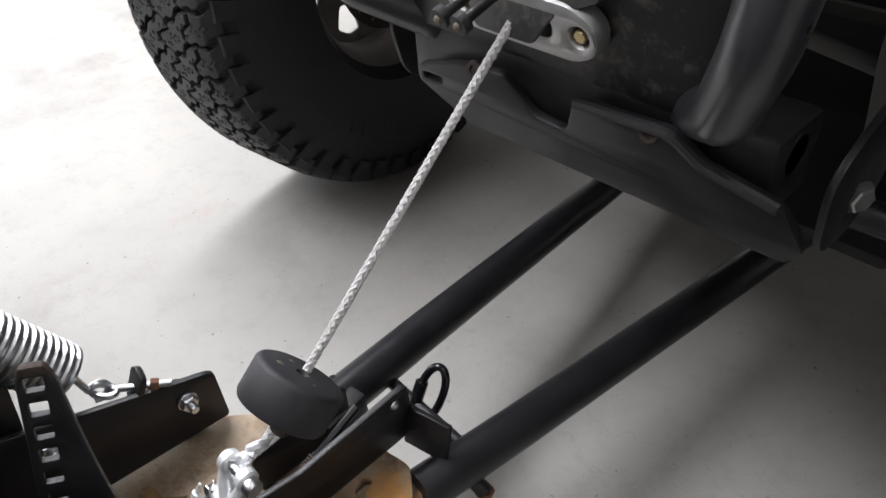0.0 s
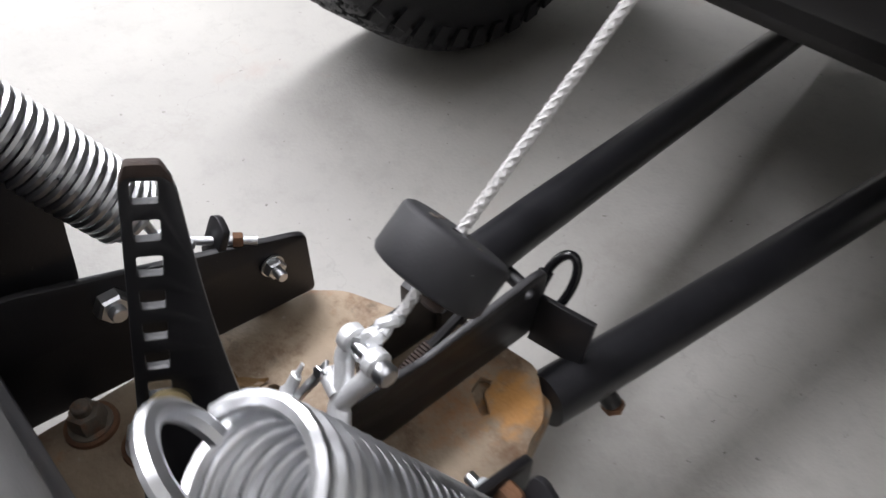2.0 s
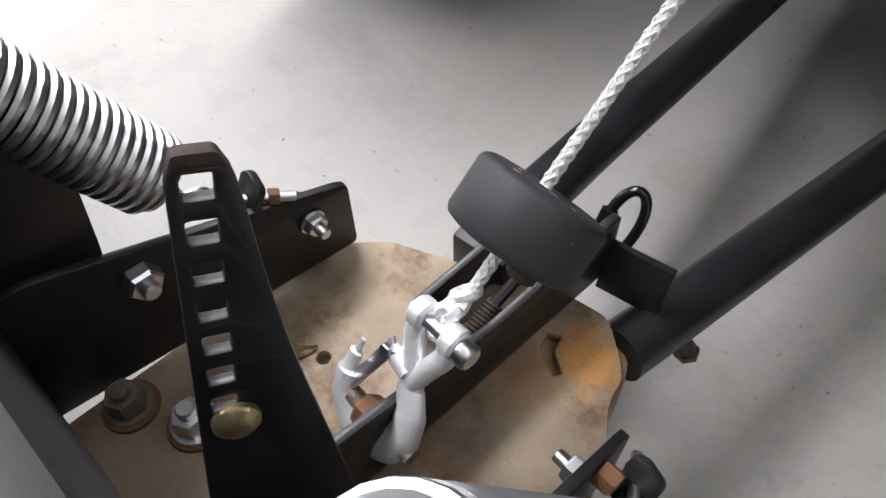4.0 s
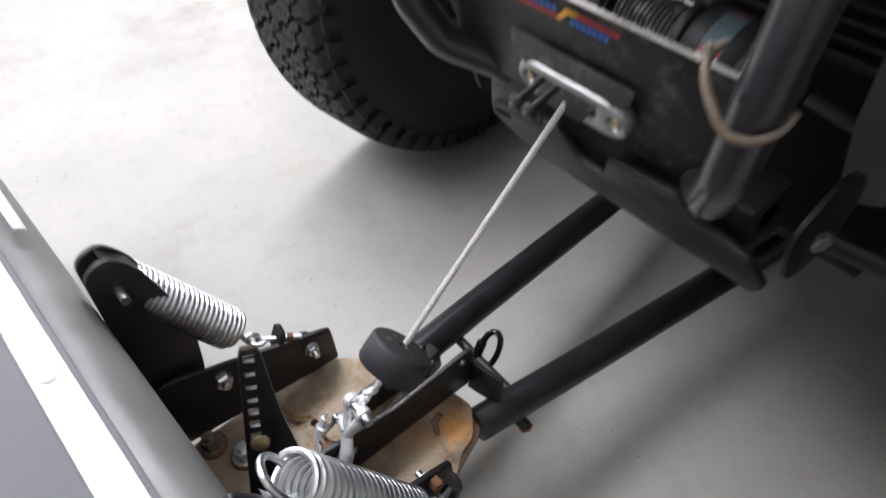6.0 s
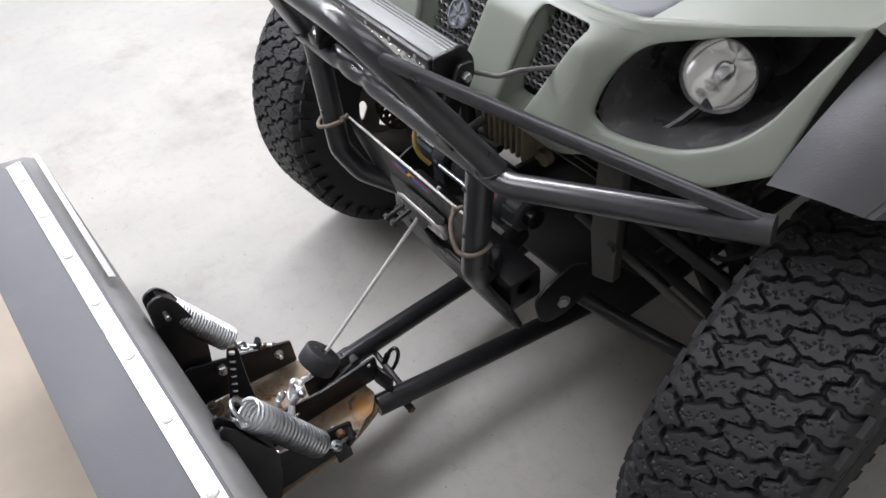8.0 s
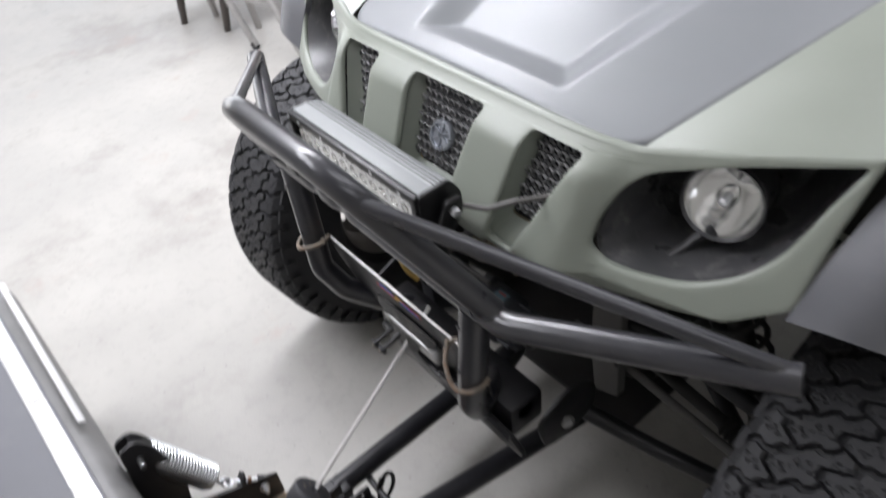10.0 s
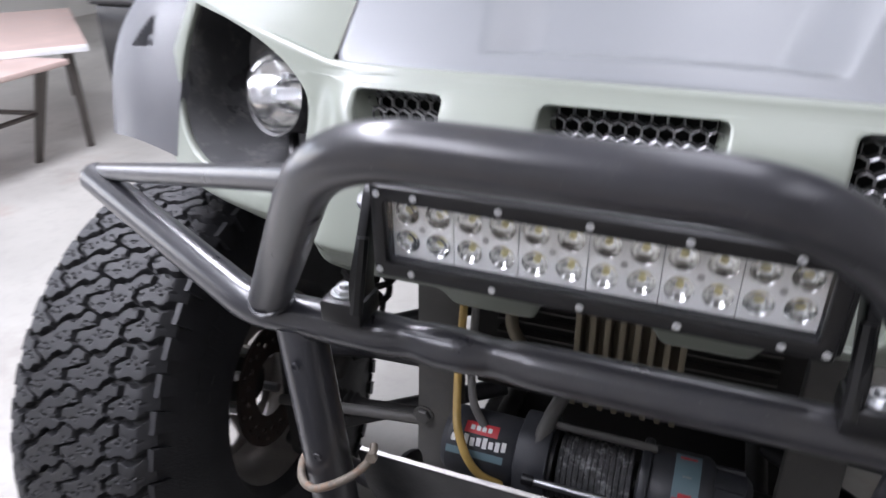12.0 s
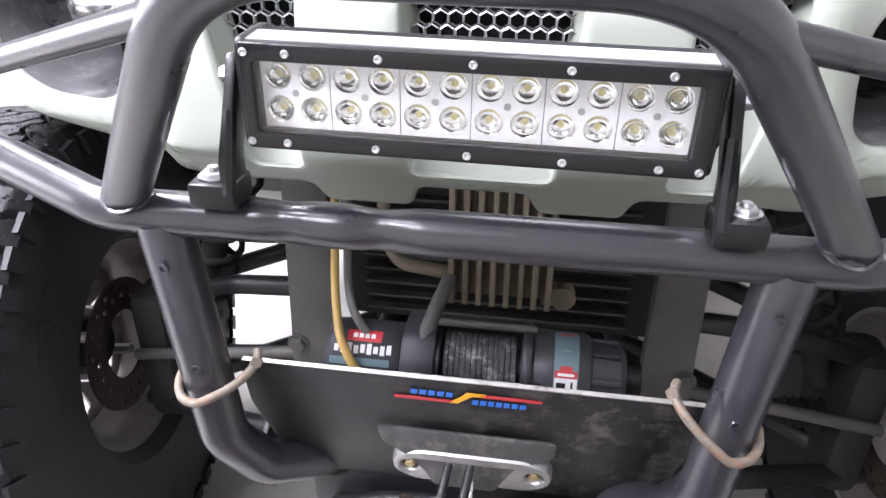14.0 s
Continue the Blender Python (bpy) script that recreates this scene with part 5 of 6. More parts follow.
puck = thing("rope_stopper", ROPE_B, "round black rubber stopper threaded on the winch rope", "rope stopper")
pm = along(ROPE_B, ROPE_B - axis)
PR, PT = 0.0355, 0.0335
part("rubber_disc", revolve(bmesh.new(), [(0.004, 0.0), (0.004, 0.004), (0.0, 0.0055), (0.0, PR - 0.004), (0.0015, PR - 0.0012), (0.004, PR), (PT - 0.004, PR), (PT - 0.001, PR - 0.0015), (PT, PR - 0.004), (PT, 0.0)], pm @ Matrix.Translation((-0.008, 0.006, 0.010)), 56), M_PUCK, puck, "hard black rubber disc")
for a, r in ((2.2, 0.0030), (3.3, 0.0020), (0.2, 0.0013)):
    q = pm @ Vector((-0.008, 0.006 + 0.018 * math.cos(a), 0.010 + 0.018 * math.sin(a)))
    part("scuff_mark", revolve(bmesh.new(), [(-0.0004, 0.0), (-0.0004, r), (0.0004, r)], Matrix.Translation(q) @ pm.to_3x3().to_4x4(), 9), M_CLAMP, puck)
for u, w in ((-0.016, -0.010), (0.024, 0.022)):
    bm = bmesh.new()
    revolve(bm, [(0, 0), (0, 0.0075), (0.010, 0.0075), (0.012, 0.005), (0.012, 0)], pm @ Matrix.Translation((PT - 0.014, u, w)), 12)
    part("stopper_bolt", bm, M_HOLE, puck, "rusted bolt end under the disc")

hook = thing("winch_hook", (0.02, -0.26, 0.25), "bright galvanised clevis hook with spring latch hooked to the plow", "hook")
HP = Vector((0.0105, -0.245, 0.284))
d0 = (HP - (ROPE_B - axis * PT)).normalized()
# frayed end of the rope round its thimble
for k in range(3):
    bm = bmesh.new()
    pts = []
    for i in range(30):
        a = 2 * math.pi * i / 29
        c = HP - d0 * (0.004 + 0.009 * k)
        pts.append(c + Vector((0.005 * math.cos(a), 0, 0)) + Vector((0, 0.0055 * math.sin(a), 0.006 * math.sin(a + k))))
    part("rope_knot", sweep(bm, pts, 0.0036, 8), M_CAST, rope)
# the hook lies in the plane of H1 (across) and H2 (up)
H1, H2 = Vector((1.0, 0.0, 0.0)), Vector((0.0, 0.479, 0.878))
H3 = H1.cross(H2)


def hk_at(a, b, c=0.0):
    return HP + H1 * a + H2 * b + H3 * c


for da in (-0.0112, 0.0112):
    part("fork_cheek", bar(fillet([hk_at(da * 0.9, 0.007), hk_at(da, 0.0), hk_at(da * 0.95, -0.012), hk_at(da * 0.4, -0.026), hk_at(0, -0.038)], 0.01, 4), 0.0062, 12), M_CAST, hook)
    part("fork_eye", revolve(bmesh.new(), [(-0.0048, 0.0), (-0.0048, 0.0072), (-0.003, 0.0088), (0.003, 0.0088), (0.0048, 0.0072), (0.0048, 0.0)], Matrix.Translation(hk_at(da, 0.001)), 22), M_CAST, hook)
part("clevis_pin", bar([hk_at(-0.018, 0), hk_at(0.020, 0)], 0.0042, 12), M_ZINC, hook)
part("pin_head", revolve(bmesh.new(), [(0, 0.004), (0, 0.0072), (0.006, 0.0072), (0.0078, 0.0058), (0.008, 0.0)], Matrix.Translation(hk_at(0.0165, 0)), 20), M_ZINC, hook)
pts = fillet([hk_at(*p) for p in ((-0.001, -0.030), (0.0, -0.042), (0.007, -0.056), (0.0095, -0.072), (0.003, -0.088), (-0.012, -0.097), (-0.028, -0.094), (-0.0385, -0.082), (-0.041, -0.066), (-0.040, -0.052), (-0.0385, -0.042))], 0.012, 5)
rr = [0.0075 + 0.0032 * math.sin(math.pi * min(1, i / (len(pts) * 0.8))) for i in range(len(pts))]
rr = [r * (1.0 - 0.78 * max(0.0, (i / (len(rr) - 1) - 0.78) / 0.22)) for i, r in enumerate(rr)]
flat = bar(pts, rr, 16)
for v in flat.verts:
    off = (v.co - HP).dot(H3)
    v.co -= H3 * off * 0.35
part("hook_body", flat, M_CAST, hook, "bright galvanised hook")
lt0, lt1 = hk_at(-0.018, -0.028, 0.004), hk_at(-0.034, -0.070, 0.002)
part("latch_ear", bar([hk_at(-0.003, -0.034, 0.002), hk_at(-0.018, -0.029, 0.002)], 0.0058, 12), M_CAST, hook)
part("latch", box(bmesh.new(), (-0.004, -0.0050, -0.0012), ((lt1 - lt0).length, 0.0050, 0.0012), 0.0008, along(lt0, lt1)), M_ZINC, hook, "sprung steel safety latch")
bolt(hook, hk_at(-0.018, -0.029, 0.006), H3, 0.0042, 0.003, M_ZINC, "latch_rivet")

# ---- snow plow ----
plow = thing("snow_plow", (0, -0.42, 0), "black and grey snow plow with springs and rusty plate", "snow plow")
BX0, BX1 = -0.78, 0.60
SLANT = 0.045
BP = [(-0.470, 0.022), (-0.436, 0.08), (-0.413, 0.16), (-0.401, 0.25), (-0.396, 0.34), (-0.395, 0.40), (-0.398, 0.425), (-0.408, 0.445), (-0.424, 0.458), (-0.475, 0.465)]


def slant(x):
    return SLANT * x


def blade_strip(prof, name, mat, label):
    bm = bmesh.new()
    cols = []
    for i in range(21):
        x = BX0 + (BX1 - BX0) * i / 20
        cols.append([bm.verts.new((x, y + slant(x), z)) for y, z in prof] + [bm.verts.new((x, y - 0.004 + slant(x), z - (0.004 if z > 0.44 else 0))) for y, z in prof[::-1]])
    k = len(cols[0])
    for a, b in zip(cols, cols[1:]):
        for j in range(k):
            bm.faces.new((a[j - 1], a[j], b[j], b[j - 1]))
    bm.faces.new(cols[0])
    bm.faces.new(cols[-1][::-1])
    return part(name, bm, mat, plow, label, angle=60)


blade_strip(BP[:6], "blade", M_BLADEBACK, "black painted curved blade")
blade_strip(BP[5:], "blade_lip", M_BLADE, "grey rolled top edge of the blade")
fm = Matrix.Rotation(math.atan(SLANT), 4, "Z")
part("snow_flap", moved(box(bmesh.new(), (BX0 + 0.02, -0.575, 0.4675), (BX1 - 0.02, -0.432, 0.4725), 0.0015), fm @ Matrix.Translation((0, 0, 0))), M_FLAP, plow, "grey rubber snow deflector flap")
strip = part("clamp_strip", moved(box(bmesh.new(), (BX0 + 0.02, -0.466, 0.4730), (BX1 - 0.02, -0.437, 0.4760), 0.0008), fm), M_STRIP, plow, "bright galvanised clamping strip")
for x in (-0.67, -0.52, -0.37, -0.22, -0.07, 0.08, 0.23, 0.38, 0.53):
    bm = bmesh.new()
    revolve(bm, [(0, 0.0095), (0.002, 0.0092), (0.0045, 0.006), (0.005, 0.0)], Matrix.Translation((x, -0.4515 + slant(x), 0.476)) @ pose(0, 0, 0, 0, -90, 0), 16)
    part("strip_bolt", bm, M_STRIP, strip, "domed carriage bolt head")
for x in (-0.165, -0.145, -0.125):
    bm = bmesh.new()
    revolve(bm, [(0, 0.006), (0.0012, 0.0055), (0.0014, 0.0)], Matrix.Translation((x, -0.452 + slant(x), 0.476)) @ pose(0, 0, 0, 0, -90, 0), 12)
    part("strip_rivet", bm, M_STRIP, strip)
tp = box(bmesh.new(), (BX0 + 0.03, -0.4195, 0.4585), (-0.29, -0.407, 0.4610), 0.0004, fm @ Matrix.Translation((0, 0, 0)))
part("white_edge_tape", moved(tp, Matrix.Translation((0, -0.412, 0.457)) @ Matrix.Rotation(radians(-40), 4, "X") @ Matrix.Translation((0, 0.412, -0.457))), M_WHITE, plow, "white strip along the blade's top edge")

for s, rx in ((-1, -0.176), (1, 0.122)):
    # curved rib behind the blade with a boxed head for the spring bolt
    for dx in (-0.012, 0.012) if s > 0 else (-0.012, 0.012):
        high = [(-0.398, 0.468), (-0.372, 0.478), (-0.352, 0.45), (-0.338, 0.39)] if s < 0 else [(-0.398, 0.456), (-0.390, 0.462), (-0.374, 0.435), (-0.352, 0.375)]
        prof = rounded(high + [(-0.333, 0.33), (-0.343, 0.265), (-0.36, 0.20), (-0.40, 0.17), (-0.408, 0.30)], 0.016, 4)
        rib = part("rib", moved(sheet(prof, [], 0.006, 0.001), Matrix.Translation((rx + dx, 0, 0)) @ YZ), M_BLACK, plow, "curved black steel rib")
    prof = [(-0.376, 0.476), (-0.354, 0.45), (-0.340, 0.39), (-0.335, 0.33), (-0.345, 0.265)] if s < 0 else [(-0.372, 0.445), (-0.352, 0.385), (-0.335, 0.33), (-0.345, 0.265)]
    bm = bmesh.new()
    a = [bm.verts.new((rx - 0.012, y, z)) for y, z in prof]
    b = [bm.verts.new((rx + 0.012, y, z)) for y, z in prof]
    for i in range(len(prof) - 1):
        bm.faces.new((a[i], a[i + 1], b[i + 1], b[i]))
    part("rib_cover", bm, M_BLACK, plow)
    # return spring
    top = Vector((-0.192, -0.374, 0.426)) if s < 0 else Vector((0.118, -0.350, 0.440))
    foot = Vector((-0.160, -0.297, 0.296)) if s < 0 else Vector((0.136, -0.268, 0.276))
    sm = along(top, foot)
    L_ = (foot - top).length
    turns = 24 if s < 0 else 21
    R_ = 0.0225
    bm = bmesh.new()
    pts = []
    N = turns * 24
    for i in range(N + 1):
        t = i / N
        rr_ = R_ - (0.010 * max(0.0, (t - 0.955) / 0.045) ** 2)
        a1 = 2 * math.pi * i / 24
        pts.append(sm @ Vector((L_ * t, rr_ * math.cos(a1), rr_ * math.sin(a1))))
    sweep(bm, pts, 0.0030, 7)
    spring = part("return_spring", bm, M_ZINC, plow, "zinc plated coil return spring")
    # upper hook loop over its bolt, lower hook and eye bolt
    loop = [sm @ Vector((-0.014 - 0.0185 * math.sin(a2), 0.0185 * math.cos(a2), 0.0)) for a2 in [-0.7 + (math.pi + 1.4) * i / 22 for i in range(23)]]
    part("spring_loop", bar(loop, 0.0032, 8), M_ZINC, spring)
    if s < 0:
        part("spring_bolt", bar([top + Vector((-0.016, -0.002, 0.010)), top + Vector((0.016 if s > 0 else 0.05, -0.002, 0.010))], 0.005, 10), M_ZINC, spring)
    e0 = foot
    e1 = Vector((-0.163, -0.283, 0.260)) if s < 0 else Vector((0.138, -0.245, 0.25))
    e2 = Vector((-0.150, -0.258, 0.254)) if s < 0 else Vector((0.122, -0.214, 0.226))
    dr = (e1 - e0).normalized()
    hk = [e0 - dr * 0.006, e0 + dr * 0.008] + [e1 + Vector((0, 0.0085 * math.cos(a3), 0.0085 * math.sin(a3))) for a3 in [2.4 - 4.6 * i / 12 for i in range(13)]]
    part("spring_hook", bar(hk, 0.0032, 8), M_ZINC, spring)
    dr2 = (e2 - e1).normalized()
    ring = [e1 + dr2 * 0.004 + dr2 * 0.0095 * math.cos(a4) + Vector((1, 0, 0)) * 0.0095 * math.sin(a4) for a4 in [i * 2 * math.pi / 20 for i in range(20)]]
    bm = sweep(bmesh.new(), ring, 0.0032, 8, closed=True)
    sweep(bm, [e1 + dr2 * 0.012, e2 + dr2 * 0.03], 0.0034, 10)
    part("eye_bolt", bm, M_ZINC, spring)
    lug = sheet(rounded([(-0.010, -0.020), (0.011, -0.020), (0.011, 0.008), (-0.003, 0.013), (-0.010, 0.010)], 0.004, 3), [], 0.006, 0.001)
    part("spring_lug", moved(lug, Matrix.Translation((e2.x, e2.y + 0.004, e2.z + 0.004)) @ Matrix.Rotation(radians(-28), 4, "X") @ XZ), M_BLACK, plow)
    bolt(plow, e2 + dr2 * 0.012, dr2, 0.006, 0.008, M_RUSTBOLT, "eye_bolt_nut")

# upright side plates of the pivot frame
PZ = 0.168
for s, x in ((-1, -0.137), (1, 0.101)):
    prof = rounded([(-0.445, PZ), (-0.196, PZ + 0.004), (-0.196, 0.233), (-0.203, 0.237), (-0.385, 0.287), (-0.40, 0.285), (-0.445, 0.235)], [0.002, 0.006, 0.006, 0.004, 0.01, 0.01, 0.01], 3)
    turn = Matrix.Translation((x, -0.22, 0)) @ Matrix.Rotation(radians(-6 if s < 0 else 0), 4, "Z") @ Matrix.Translation((-x, 0.22, 0))
    sp = part("side_plate", moved(sheet(prof, [], 0.006, 0.001), turn @ Matrix.Translation((x, 0, 0)) @ YZ), M_BLACK, plow, "black upright side plate")
    bolt(sp, (x + (0.003 if s < 0 else -0.003), -0.227, 0.2195), (1 if s < 0 else -1, 0, 0), 0.0085, 0.008, M_ZINC, stud=0.008, washer=0.0095)
    bolt(sp, turn @ Vector((x + (0.003 if s < 0 else -0.003), -0.335, 0.2525)), (1 if s < 0 else -1, 0, 0), 0.0115, 0.011, M_ZINC, stud=0.006)
    if s > 0:
        bolt(sp, (x + 0.003, -0.222, 0.232), (1, 0, 0), 0.008, 0.012, M_RUSTBOLT, "rusty_nut", label="orange rusted nut")
    o = sheet(rounded([(-0.03, 0.0), (0.0, 0.0), (0.0, 0.05), (-0.01, 0.06), (-0.03, 0.045)], 0.004, 3), [], 0.006, 0.001)
    part("corner_gusset", moved(o, Matrix.Translation((x + s * 0.02, -0.215, PZ)) @ YZ), M_BLACK, plow)

# rusty pivot plate, rounded at the back, on a dark lower plate
o = sheet(rounded([(-0.148, -0.45), (-0.150, -0.215), (-0.118, -0.178), (-0.06, -0.150), (-0.045, -0.168), (-0.03, -0.124), (0.035, -0.112), (0.056, -0.128), (0.070, -0.140), (0.074, -0.160), (0.091, -0.182), (0.106, -0.214), (0.114, -0.45)], 0.008, 3),
          [circle(-0.075, -0.272, 0.0048, 12), rounded([(-0.055, -0.172), (-0.05, -0.166), (-0.058, -0.156), (-0.064, -0.160)], 0.001, 1), rounded([(0.018, -0.163), (0.038, -0.172), (0.041, -0.166), (0.026, -0.158), (0.022, -0.146), (0.014, -0.150)], 0.001, 1)], 0.007, 0.0012)
rust = part("pivot_plate", moved(o, Matrix.Translation((0, 0, PZ - 0.0036))), M_RUST, plow, "rusty tan steel pivot plate")
part("lower_plate", moved(sheet(rounded([(-0.1, -0.43), (-0.1, -0.2), (-0.05, -0.115), (0.062, -0.115), (0.094, -0.2), (0.106, -0.43)], 0.02, 3), [], 0.008, 0.001), Matrix.Translation((0, 0, PZ - 0.016))), M_RUST, plow)
# pivot bolts with round washers
for x, y in ((-0.131, -0.382), (-0.092, -0.358)):
    part("rusty_washer", revolve(bmesh.new(), [(0, 0.0), (0, 0.0185), (0.003, 0.018), (0.003, 0.0)], Matrix.Translation((x, y, PZ)) @ pose(0, 0, 0, 0, -90, 0), 28), M_RUSTBOLT, plow)
    bolt(plow, (x, y, PZ + 0.003), (0, 0, 1), 0.0125, 0.016, M_CLAMP if x < -0.1 else M_ZINC, "pivot_nut", stud=0.007, washer=0.015)
# centre web plate and hook bracket
prof = rounded([(-0.37, PZ), (-0.082, PZ), (-0.084, 0.232), (-0.095, 0.234), (-0.20, 0.226), (-0.30, 0.243), (-0.345, 0.25), (-0.37, 0.23)], 0.006, 3)
web = part("centre_web", moved(sheet(prof, [circle(-0.10, 0.219, 0.0055, 12), circle(-0.262, 0.205, 0.006, 12)], 0.006, 0.001), Matrix.Translation((0.006, 0, 0)) @ YZ), M_BLACK, plow, "black steel centre web")
part("web_second", moved(sheet(rounded([(-0.22, PZ), (-0.12, PZ), (-0.118, 0.222), (-0.22, 0.215)], 0.006, 3), [], 0.006, 0.001), Matrix.Translation((-0.042, 0, 0)) @ YZ), M_BLACK, plow)
hm2 = along((-0.014, -0.205, 0.184), (-0.014, -0.170, 0.200))
hel = [hm2 @ Vector((0.034 * i / 120, 0.0055 * math.cos(2 * math.pi * i / 10), 0.0055 * math.sin(2 * math.pi * i / 10))) for i in range(121)]
part("pin_spring", bar(hel, 0.0015, 6), M_HOLE, plow, "small rusted coil spring")
part("lock_pin", bar([(-0.014, -0.208, 0.183), (-0.014, -0.125, 0.221)], 0.004, 8), M_BLACK, plow)
bolt(plow, (-0.002, -0.283, 0.214), (-1, 0, 0), 0.011, 0.010, M_RUSTBOLT, "hook_nut", washer=0.013)
part("hook_pin", bar([(-0.022, -0.283, 0.214), (0.03, -0.283, 0.214)], 0.0055, 10), M_CLAMP, plow)

# lift strap with a row of slots
rt, rb = Vector((-0.0055, -0.3155, 0.4525)), Vector((0.005, -0.345, 0.345))
slots = [rounded([(-0.0050, -0.010 - 0.0162 * k), (0.0046, -0.010 - 0.0162 * k), (0.0046, -0.0190 - 0.0162 * k), (-0.0050, -0.0190 - 0.0162 * k)], 0.0012, 2) for k in range(7)]
o = sheet(rounded([(-0.0090, -0.0125), (-0.0065, -0.0035), (0.0062, -0.0035), (0.0108, -0.0125), (0.022, -0.078), (0.066, -0.245), (-0.012, -0.25), (-0.0105, -0.14)], [0.004, 0.006, 0.006, 0.006, 0.03, 0.004, 0.004, 0.004], 4), slots, 0.0055, 0.0008)
up = (rt - rb).normalized()
xa = (Vector((0.33, 0.94, 0.0)) - up * Vector((0.33, 0.94, 0.0)).dot(up)).normalized()
za = xa.cross(up)
SM = Matrix(((xa.x, up.x, za.x, rt.x), (xa.y, up.y, za.y, rt.y), (xa.z, up.z, za.z, rt.z), (0, 0, 0, 1)))
strap = part("lift_strap", moved(o, SM), M_BLACK, plow, "black slotted lift strap with a worn top")
part("strap_worn_top", moved(sheet(rounded([(-0.0088, -0.0115), (-0.0062, -0.0031), (0.0060, -0.0031), (0.0104, -0.0115), (0.0058, -0.0082), (-0.0058, -0.0082)], 0.0015, 2), [], 0.0058, 0.0004), SM), M_HOLE, strap, "rust-worn tip")
bm = bmesh.new()
pbolt = SM @ Vector((0.003, -0.121, 0.003))
revolve(bm, [(0, 0.0), (0, 0.0095), (0.0022, 0.0092), (0.0048, 0.006), (0.0055, 0.0)], along(pbolt, pbolt + za), 24)
part("strap_bolt", bm, M_BRASS, strap, "brass-coloured carriage bolt")

# push tubes
TL = [Vector((-0.0640, -0.125, 0.1760)), Vector((-0.0808, 0.0, 0.1610)), Vector((-0.1602, 0.75, 0.0860))]
TR = [Vector((0.0522, -0.120, 0.1503)), Vector((0.0655, 0.0, 0.1410)), Vector((0.1490, 0.75, 0.1010))]
for pts in (TL, TR):
    part("push_tube", bar([pts[0], pts[1], pts[2]], 0.0218, 20), M_TUBE, plow, "black steel push tube")
part("tube_plate", moved(box(bmesh.new(), (-0.022, -0.030, -0.024), (0.024, 0.020, 0.0150), 0.004), Matrix.Translation(TL[0] + Vector((0.004, 0.004, 0.002))) @ Matrix.Rotation(radians(7), 4, "Z")), M_BLACK, plow)
part("front_angle", moved(box(bmesh.new(), (0.0, -0.003, -0.022), (0.046, 0.003, 0.020), 0.001), Matrix.Translation((0.009, -0.090, 0.186)) @ Matrix.Rotation(radians(12), 4, "Z") @ Matrix.Rotation(radians(-14), 4, "X")), M_BLACK, plow, "black angle bar between the tubes")
part("cross_rod", bar([(-0.070, -0.056, 0.158), (0.058, -0.056, 0.147)], 0.0065, 12), M_BLACK, plow, "gloss black cross rod")
part("skid_stub", bar([(0.066, -0.070, 0.138), (0.078, -0.063, 0.118)], 0.008, 12), M_BLACK, plow)
bolt(plow, (0.078, -0.063, 0.119), (0.3, 0.1, -1), 0.0095, 0.008, M_RUSTBOLT, "tube_bolt")
# pale chips in the tubes' paint
for t0, (a, b) in ((0.30, (TL[1], TL[2])), (0.46, (TL[1], TL[2])), (0.02, (TR[1], TR[2]))):
    c = a.lerp(b, t0)
    part("paint_chip", revolve(bmesh.new(), [(0, 0.0), (0, 0.003), (0.0006, 0.0028), (0.0006, 0.0)], Matrix.Translation(c + Vector((0.004, -0.006, 0.0196))) @ pose(0, 0, 0, 0, -90, 0), 9), M_CLAMP, plow)

# dry leaves on the pivot plate
for k, (x, y, a) in enumerate(((-0.105, -0.292, 20), (-0.089, -0.283, 65))):
    bm = bmesh.new()
    prev = None
    for i in range(9):
        t = i / 8
        w = 0.0045 * math.sin(math.pi * t) + 0.0003
        zz = 0.002 + 0.004 * math.sin(5 * t + k)
        cur = [bm.verts.new((-0.014 + 0.028 * t, j * w, zz + abs(j) * 0.002)) for j in (-1, 0, 1)]
        if prev:
            for j in range(2):
                bm.faces.new((prev[j], prev[j + 1], cur[j + 1], cur[j]))
        prev = cur
    ob = part("dry_leaf", moved(bm, Matrix.Translation((x, y, PZ + 0.001)) @ pose(0, 0, 0, 0, 0, a)), M_LEAF)
    tagged(ob, "curled dry brown leaf lying on the rusty plate", "leaf", "leaves on the plate")

# carabiner on the cross rod
carab = thing("carabiner", (-0.012, -0.056, 0.15), "gloss black screw-gate carabiner standing on the cross rod", "carabiner")
CM = Matrix.Translation((-0.010, -0.056, 0.148)) @ Matrix.Rotation(radians(-32), 4, "X") @ Matrix.Rotation(radians(18), 4, "Z")
ring = [CM @ Vector((0.0120 * math.cos(a) * (1.0 + 0.14 * math.sin(a)), 0, 0.021 + 0.032 * math.sin(a))) for a in [i * 2 * math.pi / 40 for i in range(40)]]
part("ring", sweep(bmesh.new(), ring, 0.0042, 10, closed=True), M_CARAB, carab)
part("gate_sleeve", bar([CM @ Vector((-0.0115, 0, 0.006)), CM @ Vector((-0.0126, 0, 0.030))], 0.0066, 12), M_CARAB, carab, "knurled black screw sleeve")

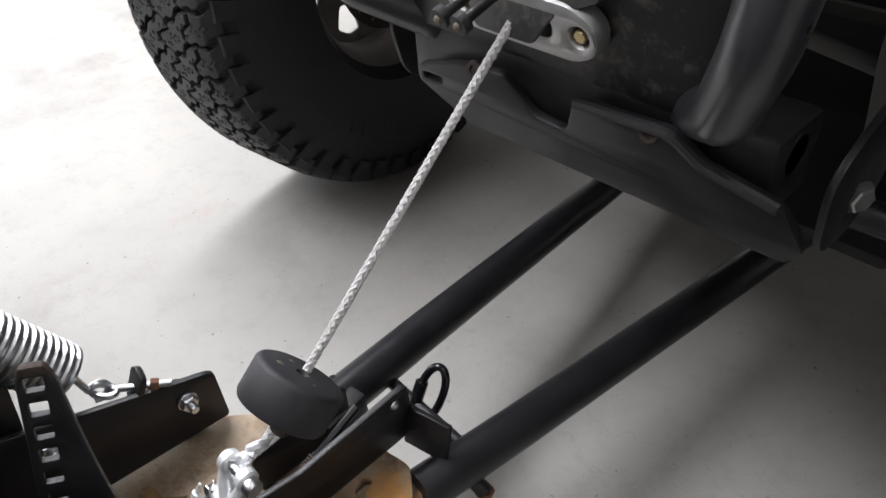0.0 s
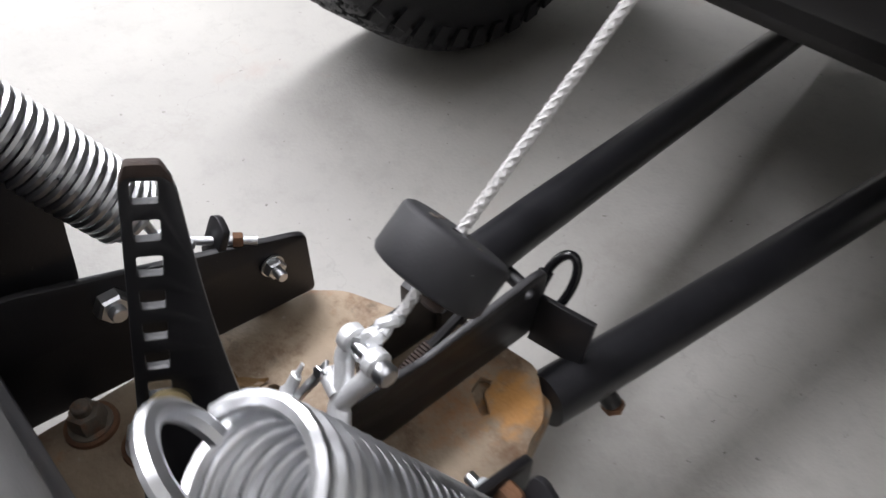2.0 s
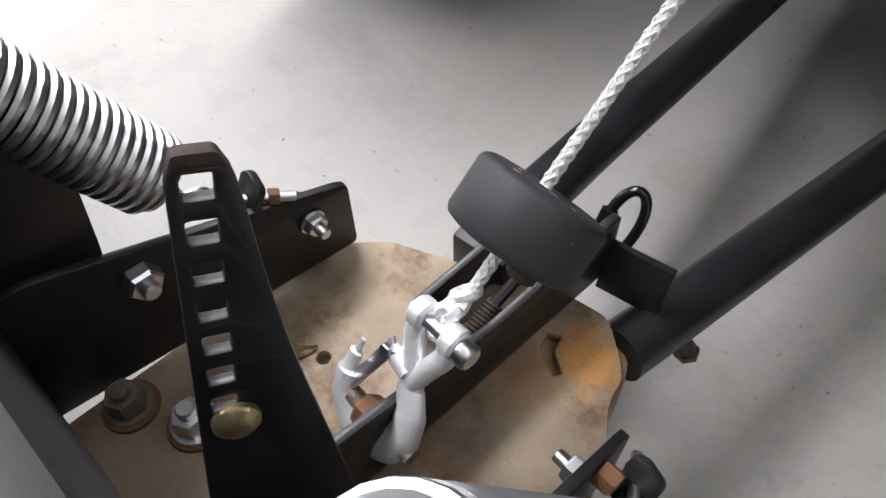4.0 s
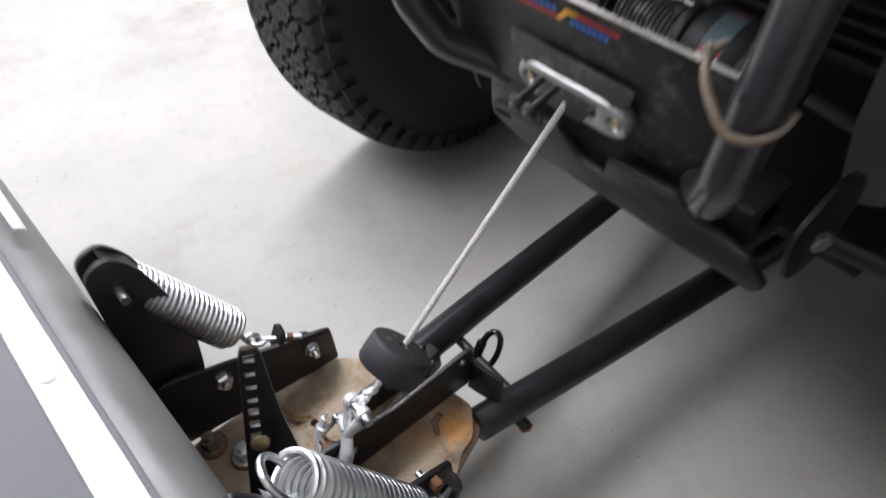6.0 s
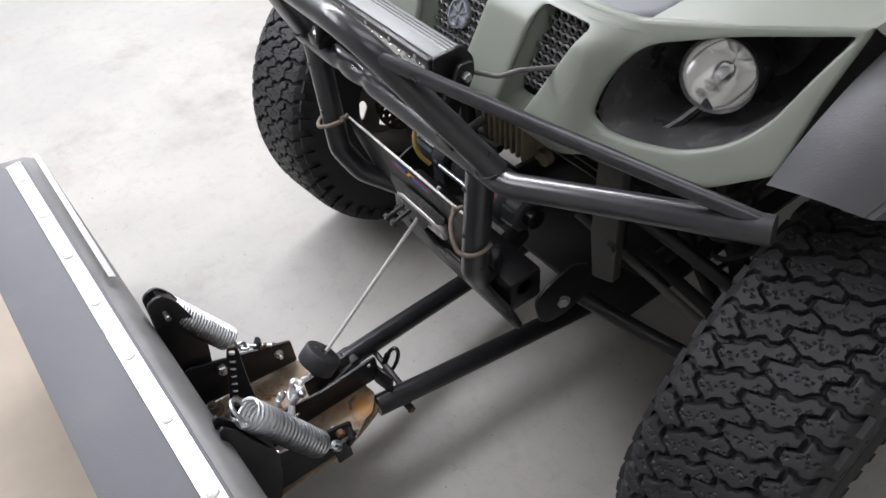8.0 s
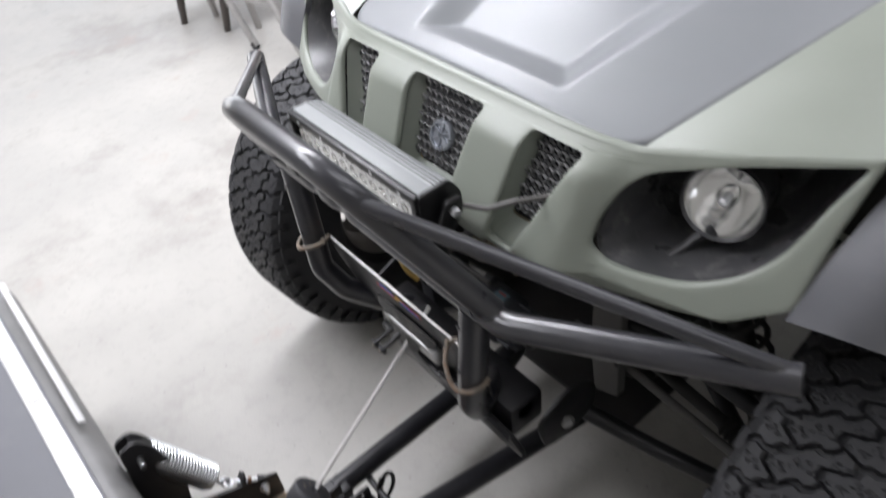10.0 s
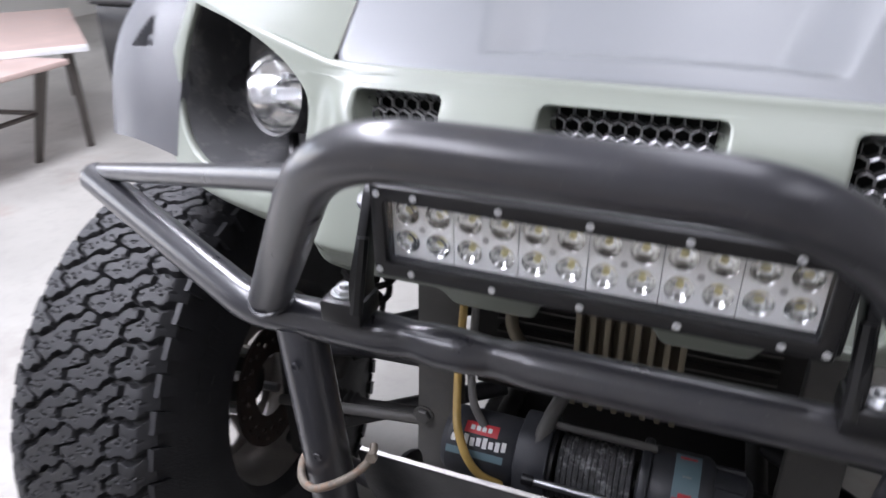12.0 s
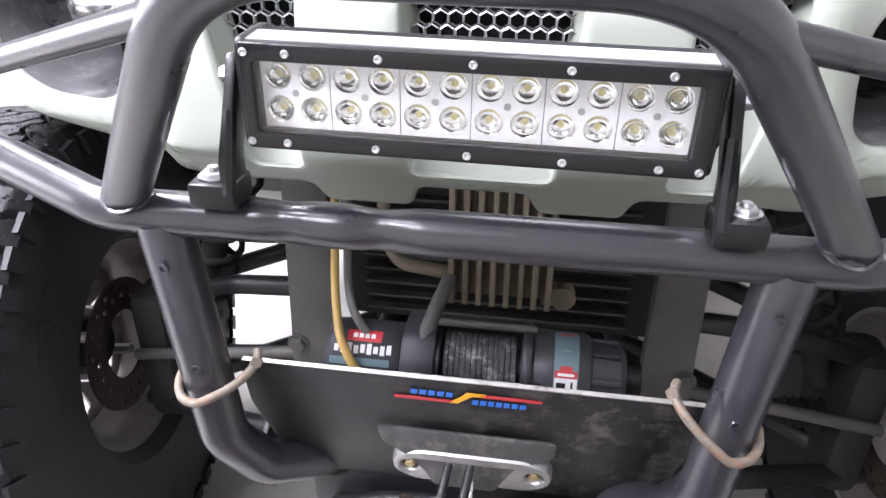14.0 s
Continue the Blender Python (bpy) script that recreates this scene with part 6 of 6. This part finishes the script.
# ---- far things ----
table = thing("low_table", (-2.88, 1.28, 0), "low table with dark brown tapered wooden legs on the concrete floor", "table")
FEET = ((-3.00, 0.78), (-2.72, 0.89), (-3.07, 1.70), (-2.77, 1.77))
for x, y in FEET:
    bm = bmesh.new()
    sweep(bm, [(x, y, 0.0), (x + 0.085, y, 0.22), (x + 0.165, y, 0.43)], [0.0170, 0.0225, 0.0260], 16)
    part("leg", bm, M_CHAIR, table)
for (x0, y0), (x1, y1) in ((FEET[0], FEET[1]), (FEET[2], FEET[3]), (FEET[1], FEET[3]), (FEET[0], FEET[2])):
    part("rung", bar([(x0 + 0.09, y0, 0.235), (x1 + 0.09, y1, 0.235)], 0.011, 10), M_CHAIR, table)
tt = sheet(rounded([(-2.95, 0.68), (-2.50, 0.79), (-2.55, 1.88), (-3.02, 1.80)], 0.02, 3), [], 0.024, 0.005)
part("table_top", moved(tt, Matrix.Translation((0, 0, 0.4425))), M_WOOD, table, "brown table top")
board = thing("low_bench", (-3.4, 2.2, 0), "pinkish tan low bench with a white edge and dark legs", "bench")
BM_ = Matrix.Translation((-2.60, 2.03, 0.4705)) @ Matrix.Rotation(math.atan2(0.64, -0.77), 4, "Z")
for bx, by in ((0.10, 0.08), (1.20, 0.08), (0.10, 0.54), (1.20, 0.54)):
    top = BM_ @ Vector((bx, by, -0.0140))
    part("leg", bar([(top.x, top.y, 0.0), top], 0.018, 12), M_CHAIR, board)
part("sheet_face", moved(box(bmesh.new(), (0.0, 0.0, -0.0135), (1.30, 0.62, 0.0135), 0.003), BM_), M_WOOD, board)
part("white_edge_strip", moved(box(bmesh.new(), (-0.010, 0.0, -0.0155), (-0.0005, 0.62, 0.0155), 0.002), BM_), M_WHITE, board, "white edge strip")
crate = thing("storage_crate", (-2.85, 3.05, 0), "dark plastic crate standing on the garage floor", "crate")
part("crate_body", box(bmesh.new(), (-3.34, 2.80, 0.0), (-2.40, 3.30, 0.52), 0.02), M_BLACK, crate)
part("crate_lid", box(bmesh.new(), (-3.36, 2.78, 0.522), (-2.38, 3.32, 0.57), 0.015), M_BLACK, crate)
trestle = thing("folding_trestle", (-2.3, 0.95, 0), "grey tubular metal trestle with splayed legs on the garage floor", "trestle")
TOPS = ((-2.66, 0.78, 0.62), (-2.40, 0.86, 0.66))
for (x, y), top in zip(((-2.40, 0.89), (-2.07, 0.965)), TOPS):
    leg = part("leg", bar([(x, y, 0.012), top], 0.0165, 12), M_GREYTUBE, trestle)
    part("foot_cap", bar([(x, y, 0.0), Vector((x, y, 0.0)).lerp(Vector(top), 0.05)], 0.0185, 12), M_BLACK, leg, "dark rubber foot")
    part("rear_leg", bar([(x - 0.55, y + 0.05, 0.0), top], 0.0165, 12), M_GREYTUBE, trestle)
part("top_rail", bar([TOPS[0], TOPS[1]], 0.018, 12), M_GREYTUBE, trestle)
part("brace", bar([Vector((-2.40, 0.89, 0.0)).lerp(Vector(TOPS[0]), 0.42) + Vector((-0.25, -0.02, 0)), Vector((-2.07, 0.965, 0.0)).lerp(Vector(TOPS[1]), 0.36)], 0.011, 10), M_GREYTUBE, trestle)
card = part("cardboard_sheet", box(bmesh.new(), (-1.2, -1.9, 0.0), (0.9, -0.52, 0.005), 0.001), M_CARDBOARD, smooth=False)
tagged(card, "flat brown cardboard sheet lying on the concrete floor", "cardboard")
